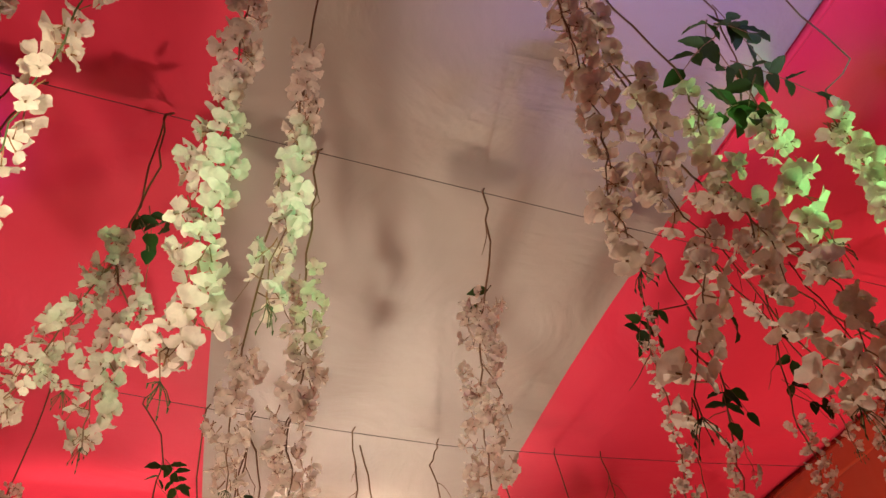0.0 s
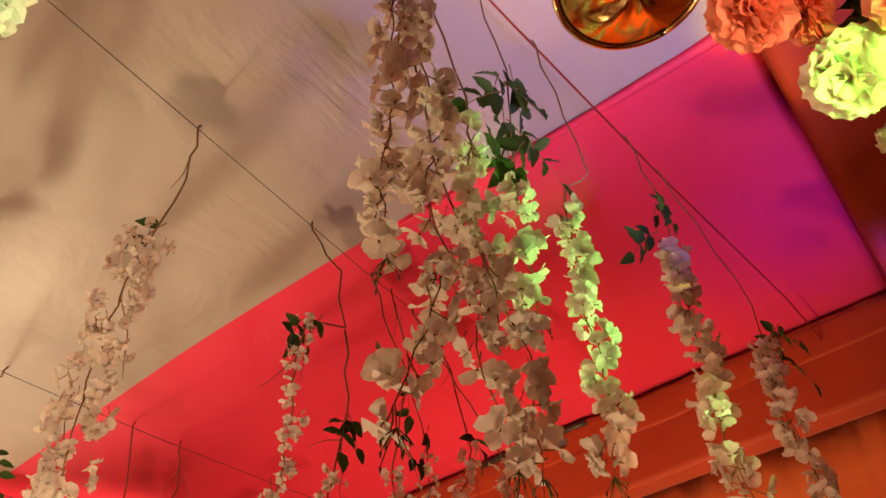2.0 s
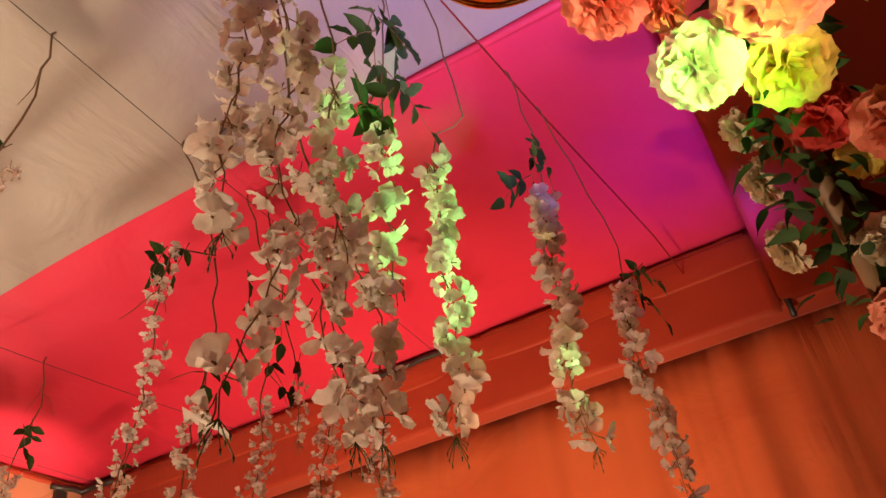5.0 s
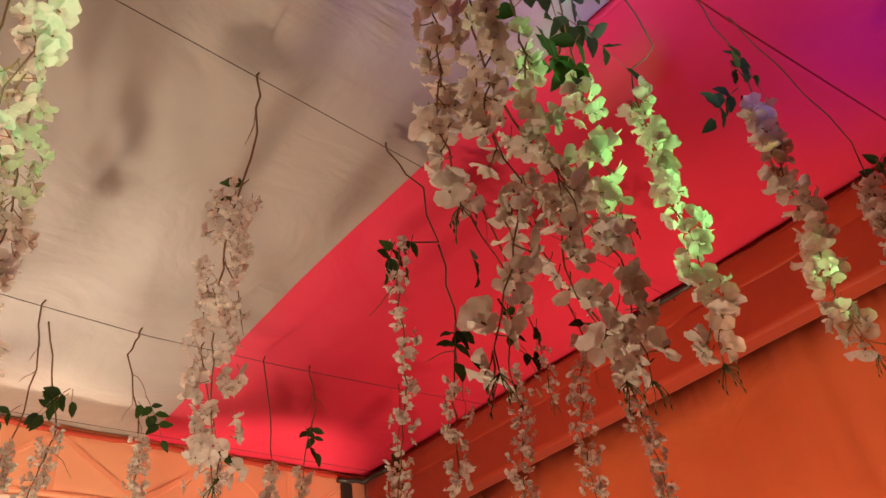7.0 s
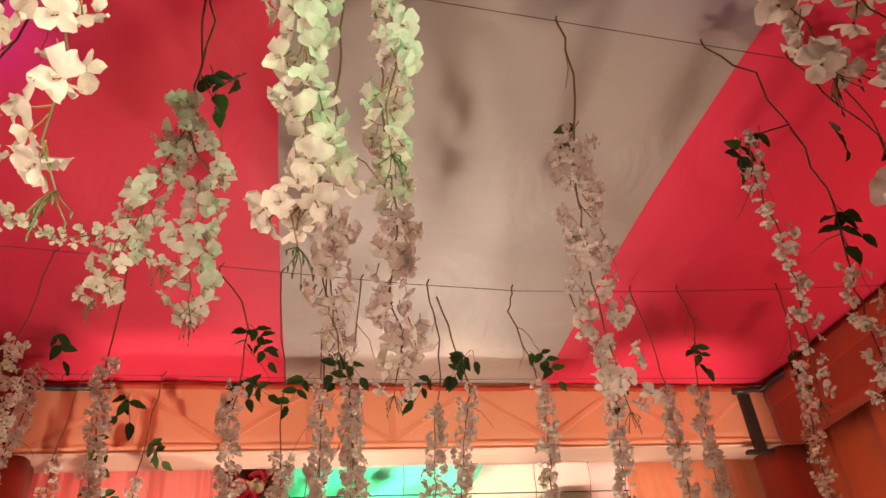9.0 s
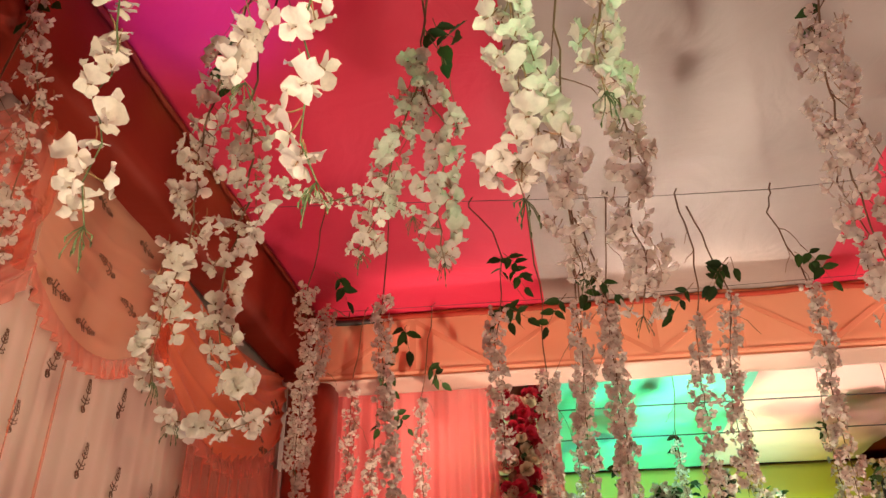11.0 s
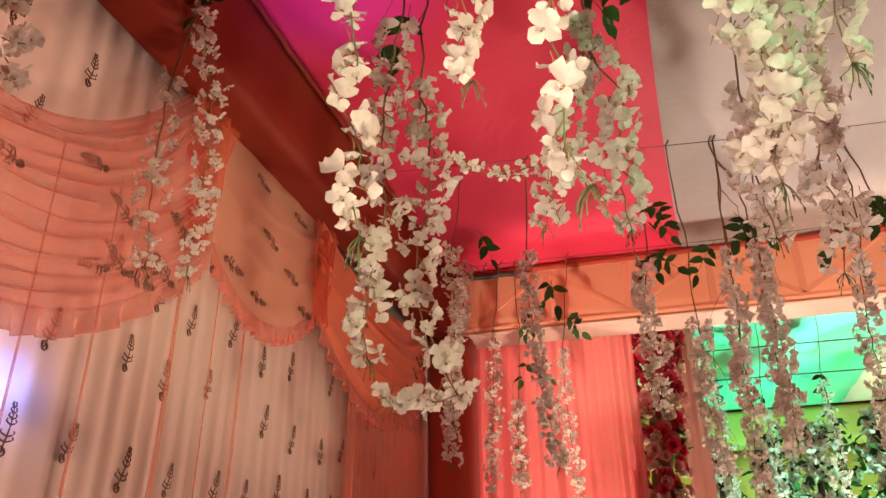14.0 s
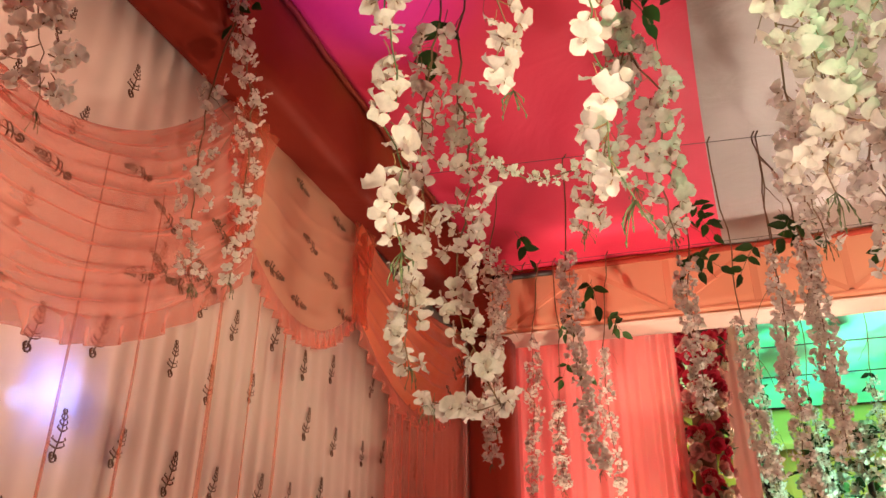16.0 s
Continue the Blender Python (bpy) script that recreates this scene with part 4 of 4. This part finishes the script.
def swag(label, mat, top0, top1, low0, low1, top_sag, low_sag, folds, bulge, deep=1.0):
    """A draped cloth between two gathers; (y, z) of its top and low corners."""
    thing = anchor("swag_valance", (XC + 0.06, top0[0], top0[1]), label, "curtain", "swags of the cloth wall")
    base = Vector(thing.location)

    def fn(u, w):
        arc = 1 - abs(2 * u - 1) ** 2.0
        a = Vector((0, top0[0] + u * (top1[0] - top0[0]), top0[1] + u * (top1[1] - top0[1]) - top_sag * arc))
        b = Vector((0, low0[0] + u * (low1[0] - low0[0]), low0[1] + u * (low1[1] - low0[1]) - low_sag * arc))
        p = a.lerp(b, w)
        at = folds * (w + 0.07 * noise.noise((u * 2.2, w * 2, folds)) + 0.02 * noise.noise((u * 7, w * 5, 2)))
        fold = 1.3 * math.exp(-(((at % 1) - 0.5) / 0.15) ** 2) * (0.55 + 0.9 * noise.noise((u * 3, math.floor(at) * 7.1, 4))) + 0.45 * math.sin(math.pi * 2 * at * 0.37 + 3 * u)
        p.x = XC + 0.045 + bulge * math.sin(math.pi * w) * (0.3 + arc) * 0.6 + deep * (0.013 + 0.006 * (1 - arc)) * fold + 0.006 * noise.noise((u * 8, w * 5, 3))
        return p
    v, f = sheet(lambda u, w: fn(u, w) - base, 70, 110, 0.0012)
    part("drape", mesh_of("drape", v, f, mat), thing)

    def ruffle(u, w):
        p = fn(u, 1.0)
        p.z -= 0.055 * w
        p.x += 0.014 * w * math.sin(u * 2 * math.pi * 17 + 3 * noise.noise((u * 7, 0, 1))) + 0.004
        p.y += 0.006 * w * math.sin(u * 2 * math.pi * 11)
        return p - base
    v, f = sheet(ruffle, 170, 4, 0.0015)
    part("frill", mesh_of("frill", v, f, PEACH), thing, "pleated peach frill along the hem")
    return thing, fn, base


SWAG_1 = swag("peach sheer swag valance with horizontal folds and frill", PEACH, (0.16, 2.72), (1.30, 2.72), (0.22, 2.32), (1.45, 2.34), 0.38, 0.34, 11, 0.06)
SWAG_2 = swag("small sheer peach swag with a frilled hem", SHEER, (1.42, 2.72), (2.08, 2.74), (1.46, 2.36), (2.05, 2.40), 0.0, 0.13, 5, 0.01, 0.3)
SWAG_3 = swag("deep orange gathered swag valance with frill", ORANGE, (2.02, 2.74), (3.20, 2.72), (2.05, 2.40), (3.20, 2.40), 0.10, 0.20, 6, 0.07)


def tail(y, z1, z0, wide0, wide1, mat, label, at=0.075):
    def fn(u, w):
        half = wide0 + (wide1 - wide0) * w
        yy = y + (u - 0.5) * 2 * half
        rib = 0.45 * half if half < 0.1 else 0.014
        return (XC + at + min(0.009, rib) * math.cos(u * half * 190 + 4 * noise.noise((w * 2, u * 3, y))) + min(0.012, 0.2 * half) * math.sin(math.pi * u), yy + 0.01 * math.sin(w * 4 + y), z1 + (z0 - z1) * w)
    v, f = sheet(fn, 40, 20, 0.002)
    tagged(new("cloth_tail", mesh_of("cloth_tail", v, f, mat)), label, "curtain", "swags of the cloth wall")


tail(1.37, 2.73, 2.31, 0.11, 0.04, EMBER, "gathered deep orange cloth tail between two swags", 0.062)
tail(2.08, 2.74, 2.36, 0.10, 0.05, EMBER, "gathered deep orange cloth tail between two swags", 0.058)
for y, half in ((1.37, 0.017), (1.67, 0.012), (0.95, 0.005), (1.12, 0.006), (1.53, 0.003)):
    tail(y, 2.36, 0.4, half * 0.12, half * 1.5, SASH, "narrow sheer orange sash hanging on the cream cloth wall", 0.030)
tail(2.86, 2.30, 0.02, 0.49, 0.49, PEACH, "peach sheer curtain beside the tent corner", 0.04)


def motif_mesh():
    pieces = []
    stem = [Vector((0, 0.012 * math.sin(t * 2.2), -0.045 + 0.09 * t)) for t in (k / 8 for k in range(9))]
    pieces.append(tube(stem, 0.0018, 4, 0.6))
    for k in (1, 2, 4, 5, 6, 7):
        p = stem[k]
        long = 0.020 * (1.15 - k / 8)
        for side in (-1, 1):
            q = p + Vector((0, side * long, 0.007))
            pieces.append(tube([p, p.lerp(q, 0.6) + Vector((0.001, 0, -0.001)), q, q + Vector((0, -side * 0.003, 0.005))], 0.0019, 4, 0.8))
    curl = [stem[0] + Vector((0, 0.008 * math.sin(a), 0.008 * math.cos(a) - 0.008)) for a in (k * 0.7 for k in range(9))]
    pieces += [tube(curl, 0.0026, 4, 0.8), tube([Vector((p.x, -p.y * 0.7 - 0.004, p.z * 0.8 - 0.006)) for p in curl], 0.0024, 4, 0.8)]
    return mesh_of("embroidered_motif", *merged(*pieces), THREAD)


MOTIF = motif_mesh()


def on_curtain(y, z, size, spin):
    u = (y + 0.8) / (YB + 0.15 + 0.8)
    x = LEFT_AT(u, (LOW + 0.06 - z) / (LOW + 0.04))[0]
    part("embroidered_motif", MOTIF, LEFT, at=Matrix.Translation((x + 0.006, y, z)) @ pose(0, 0, 0, spin, 0, 0) @ Matrix.Scale(size, 4))


random.seed(5)
for row in range(13):
    for col in range(14):
        y, z = 0.50 + col * 0.165 + (row % 2) * 0.08 + random.uniform(-0.03, 0.03), 0.30 + row * 0.19 + random.uniform(-0.03, 0.03)
        if z < 2.68 and random.random() < 0.85:
            on_curtain(y, z, random.uniform(0.70, 0.95), random.uniform(-14, 4))
for thing, fn, base in (SWAG_1, SWAG_2, SWAG_3):
    for k in range(16 if thing is SWAG_1[0] else 7):
        u, w = random.uniform(0.08, 0.92), random.uniform(0.15, 0.95)
        p = fn(u, w) - base
        part("embroidered_motif", MOTIF, thing, at=Matrix.Translation((p.x + 0.008, p.y, p.z)) @ pose(0, 0, 0, random.choice((80, -75, -95, 100)) + random.uniform(-15, 15), 0, 0) @ Matrix.Scale(random.uniform(0.72, 0.95), 4))

lens = tube([(-0.02, 0, 0), (0.0, 0, 0)], 0.020, 20)
lamp = anchor("stage_lamp", (-1.21, 0.98, 1.875), "small lit lamp glowing behind the cream cloth wall", "lamp")
part("housing", mesh_of("housing", *tube([(-0.14, 0, 0), (-0.10, 0, 0), (-0.021, 0, 0)], 0.03, 16), STEEL), lamp)
part("lens", mesh_of("lens", *lens, LAMP_GLASS), lamp, "glowing white lens")
part("stand", mesh_of("stand", *tube([(-0.08, 0, -0.03), (-0.08, 0, -1.875)], 0.012, 8), STEEL), lamp)

# ---- brass ornament and the big flower cluster by the front beam ----


def ornament(at, r):
    thing = anchor("brass_ornament", at, "round polished brass ornament hanging on a cord", "ornament")
    n = 40
    prof = [(0.0, -0.30), (0.25, -0.28), (0.5, -0.22), (0.72, -0.14), (0.88, -0.05), (0.94, 0.0), (0.80, 0.12), (0.5, 0.24), (0.15, 0.32), (0.03, 0.36)]
    verts, faces = [], []
    for i, (a, b) in enumerate(prof):
        for k in range(n):
            q = 2 * math.pi * k / n
            lobe = 1 + 0.10 * math.cos(6 * q) * (0.2 < a < 0.85)
            verts.append((a * r * math.cos(q), a * r * math.sin(q), b * r * (lobe if b < 0 else 1)))
    for i in range(len(prof) - 1):
        for k in range(n):
            faces.append((i * n + k, i * n + (k + 1) % n, (i + 1) * n + (k + 1) % n, (i + 1) * n + k))
    part("bowl", mesh_of("bowl", verts, faces, BRASS), thing)
    ring = [(r * 0.97 * math.cos(2 * math.pi * k / 40), r * 0.97 * math.sin(2 * math.pi * k / 40), 0) for k in range(41)]
    part("rim", mesh_of("rim", *tube(ring, 0.0035, 8), BRASS), thing, "rolled brass rim")
    part("cord", mesh_of("cord", *tube([(0, 0, r * 0.34), (0.003, 0.002, 0.3), (0, 0, 2.985 - at[2])], 0.0015, 5), WIRE), thing)


ornament((0.565, 0.150, 2.235), 0.084)


def carnation_head(mat, seed):
    """A full carnation that faces +z: crowded fan petals, crimped and saw-toothed at the rim."""
    random.seed(seed)
    pieces = []
    for count, lift, long in ((4, 84, 0.036), (6, 68, 0.043), (7, 50, 0.049), (8, 28, 0.053), (7, 2, 0.053)):
        for k in range(count):
            wide, waves, ph, grow = random.uniform(1.2, 1.6), random.uniform(5, 9), random.uniform(0, 6.28), long * random.uniform(0.9, 1.1)
            verts = []
            for i in range(6):
                t = i / 5
                for j in range(13):
                    a = 2 * j / 12 - 1
                    q = a * wide * (0.30 + 0.42 * t)
                    rr = grow * t * (1 - 0.10 * a * a) * (1 - (0.07 if i == 5 and j % 2 else 0))
                    verts.append(Vector((rr * math.sin(q), rr * math.cos(q), 0.0065 * t ** 1.6 * math.sin(waves * a + ph) + 0.006 * t * noise.noise((a * 3, t * 2, seed + k)) - 0.16 * grow * t * t)))
            faces = [(i * 13 + j, i * 13 + j + 1, (i + 1) * 13 + j + 1, (i + 1) * 13 + j) for i in range(5) for j in range(12)]
            pieces.append(turned((verts, faces), pose(0, 0, 0, 0, 0, 360 * k / count + random.uniform(-14, 14)) @ pose(0, 0, 0, lift + random.uniform(-10, 10), random.uniform(-10, 10), 0)))
    return mesh_of("carnation", *merged(*pieces), mat)


def flower_head(name, mat, rings, size, open_, ruffle, seed, spokes=9, grain=70):
    random.seed(seed)
    pieces = []
    for i, count in enumerate(rings):
        lift = open_[i]
        for k in range(count):
            long = size * (0.55 + 0.45 * i / max(1, len(rings) - 1))
            pieces.append(turned(round_petal(long * (1.3 if spokes > 9 else 0.95), long, 0.25, 0.25, 4 if spokes > 9 else 2, spokes, ruffle, seed + i * 11 + k, grain), pose(0, 0, 0, lift + random.uniform(-8, 8), 0, 360 * k / count + i * 23 + random.uniform(-9, 9)) @ pose(0, 0, 0, 0, random.uniform(-12, 12), 0)))
    return mesh_of(name, *merged(*pieces), mat)


CARNATION = [carnation_head(m, 200 + k) for k, m in enumerate((SALMON, PALE, LEMON, CORAL))]
ROSE_HEAD = [flower_head("rose", m, (4, 5, 6, 6), 0.036, (84, 70, 50, 22), 0.004, 240 + k) for k, m in enumerate((ROSE, BLUSH, PALE, BLUSH))]
BIG_LEAF = []
for k in range(3):
    v, f = petal_patch(0.05, 0.10, 0.4, -0.3, 2, 6, 0.003, 60 + k)
    BIG_LEAF.append(mesh_of("leaf", [Vector((p.x * (1.05 - (p.y / 0.10) ** 2 * 0.95), p.y, p.z)) for p in v], f, LEAF))


def aim(p, way):
    return Matrix.Translation(p) @ Vector(way).to_track_quat("Z", "Y").to_matrix().to_4x4()


def flower_cluster():
    top = Vector((0.86, -0.13, 2.70))
    thing = anchor("flower_cluster", top, "hanging cluster of large salmon and cream silk carnations with dark leaves", "flowers")
    axis = [Vector((0.86, -0.13, 2.70)), Vector((0.68, -0.07, 2.22)), Vector((0.66, -0.04, 2.08)), Vector((0.76, -0.03, 1.98)), Vector((0.86, -0.04, 1.86))]
    part("stem", mesh_of("stem", *tube([p - top for p in axis], 0.010, 8), STEM), thing)
    # heads: place, facing, kind, size
    heads = [((0.536, 0.071, 2.040), (-0.35, 0.75, -0.75), 0, 0.80), ((0.593, -0.047, 2.022), (-0.6, 0.2, -0.8), 0, 0.95), ((0.630, 0.028, 2.012), (-0.5, 0.5, -0.75), 1, 0.84),
             ((0.672, -0.040, 2.010), (-0.7, 0.1, -0.6), 2, 0.80), ((0.730, -0.052, 1.985), (-0.7, 0.0, -0.6), 3, 0.66), ((0.757, 0.012, 2.030), (0.2, 0.95, -0.05), 1, 0.52),
             ((0.795, 0.012, 1.990), (0.1, 0.95, -0.15), 1, 0.56), ((0.845, 0.014, 1.938), (0.0, 0.95, -0.2), 1, 0.60), ((0.700, -0.090, 1.930), (-0.7, -0.3, -0.5), 0, 0.66),
             ((0.830, -0.060, 1.900), (-0.4, -0.2, -0.8), 1, 0.64), ((0.640, -0.120, 2.060), (-0.6, -0.6, -0.5), 2, 0.74), ((0.580, 0.020, 2.120), (-0.2, 0.6, 0.7), 1, 0.74),
             ((0.600, 0.030, 2.075), (-0.3, 0.8, -0.2), 0, 0.66), ((0.720, -0.020, 2.080), (0.2, 0.7, 0.6), 3, 0.62), ((0.800, -0.080, 1.990), (0.6, -0.6, 0.1), 2, 0.66), ((0.860, -0.050, 1.840), (-0.3, 0.2, -0.9), 0, 0.62)]
    for p, way, k, size in heads:
        part("carnation", CARNATION[k], thing, at=aim(Vector(p) - top, way) @ Matrix.Scale(size * 0.9, 4))
    random.seed(77)
    for k in range(190):
        t = random.uniform(0.9, 3.9)
        i = int(t)
        c = axis[i].lerp(axis[i + 1], t - i) if i < 4 else axis[4]
        way = Vector((random.uniform(-1, 0.6), random.uniform(-0.7, 1), random.uniform(-0.8, 0.6))).normalized()
        p = c + way * random.uniform(0.01, 0.062)
        part("leaf", random.choice(BIG_LEAF), thing, at=Matrix.Translation(p - top) @ pose(0, 0, 0, random.uniform(-60, 40), random.uniform(-40, 40), math.degrees(math.atan2(way.y, way.x)) - 90) @ Matrix.Scale(random.uniform(0.22, 0.38), 4))


flower_cluster()

# ---- stage beyond the back beam ----


def rose_pillar():
    thing = anchor("rose_pillar", (-0.04, 3.78, 0), "pillar covered with crimson and blush silk roses", "flowers")
    part("column", mesh_of("column", *tube([(0, 0, 0), (-0.07, 0, 2.0), (0, 0, 2.96)], 0.05, 14), STEM), thing)
    random.seed(31)
    for k in range(300):
        z, q = random.uniform(1.85, 2.95), random.uniform(-math.pi, 0.3)
        way = Vector((math.cos(q), math.sin(q), random.uniform(-0.4, 0.3)))
        p = Vector((-0.07 * (2.96 - z) / 0.96, 0, z)) + way * random.uniform(0.055, 0.11)
        if k % 6 == 0:
            part("leaf", random.choice(LEAVES), thing, at=Matrix.Translation(p) @ pose(0, 0, 0, random.uniform(-60, 40), random.uniform(-40, 40), math.degrees(q) - 90))
        else:
            red = random.random() < (0.75 if z > 2.5 else 0.3)
            part("rose", ROSE_HEAD[0 if red else 1 + k % 3], thing, at=aim(p, way) @ Matrix.Scale(random.uniform(0.85, 1.4), 4))


rose_pillar()


def shrub(x, y, z0, z1, wide, seed, white):
    thing = anchor("leafy_arrangement", (x, y, 0), "tall arrangement of green leaves and white silk blossoms on a stand", "flowers", "stage flower stands")
    part("stand", mesh_of("stand", *tube([(0, 0, 0), (0, 0, z0), (0, 0, z1 - 0.1)], 0.025, 10, 0.5), STEEL), thing)
    random.seed(seed)
    for k in range(190):
        q, h = random.uniform(0, 6.28), random.random()
        r = wide * (1 - 0.6 * h) * random.uniform(0.3, 1)
        p = Vector((r * math.cos(q), r * math.sin(q), z0 + (z1 - z0) * h))
        m = Matrix.Translation(p) @ pose(0, 0, 0, random.uniform(-60, 60), random.uniform(-50, 50), random.uniform(0, 360))
        if random.random() < white:
            part("blossom", random.choice(BLOSSOMS), thing, at=m @ Matrix.Scale(1.3, 4))
        else:
            part("leaf", random.choice(LEAVES), thing, at=m @ Matrix.Scale(1.3, 4))


for x, z in ((0.18, 2.36), (0.42, 2.30), (0.66, 2.40), (0.98, 2.46)):
    shrub(x, 4.4, z - 0.55, z, 0.13, round(x * 50), 0.75)
shrub(0.55, 4.9, 1.6, 2.50, 0.20, 1, 0.5)
shrub(0.95, 5.3, 1.6, 2.65, 0.22, 2, 0.35)
shrub(1.35, 4.9, 1.6, 2.45, 0.22, 3, 0.5)
shrub(1.9, 4.7, 1.7, 2.55, 0.24, 4, 0.6)
for k, (x, y, z) in enumerate(((0.22, 4.2, 2.55), (0.45, 4.3, 2.5), (0.75, 4.25, 2.6), (1.1, 4.2, 2.55), (1.5, 4.2, 2.6), (1.85, 4.25, 2.6), (2.2, 4.2, 2.55))):
    garland(y, [(x, z), (x + 0.01, z - 0.3), (x - 0.01, z - 0.75)], WHITE_STRAND, [(x, z + 0.05, 3)], size=0.9, gap=0.014, seed=90 + k, hook=[(x + 0.02, 2.98), (x, z)])
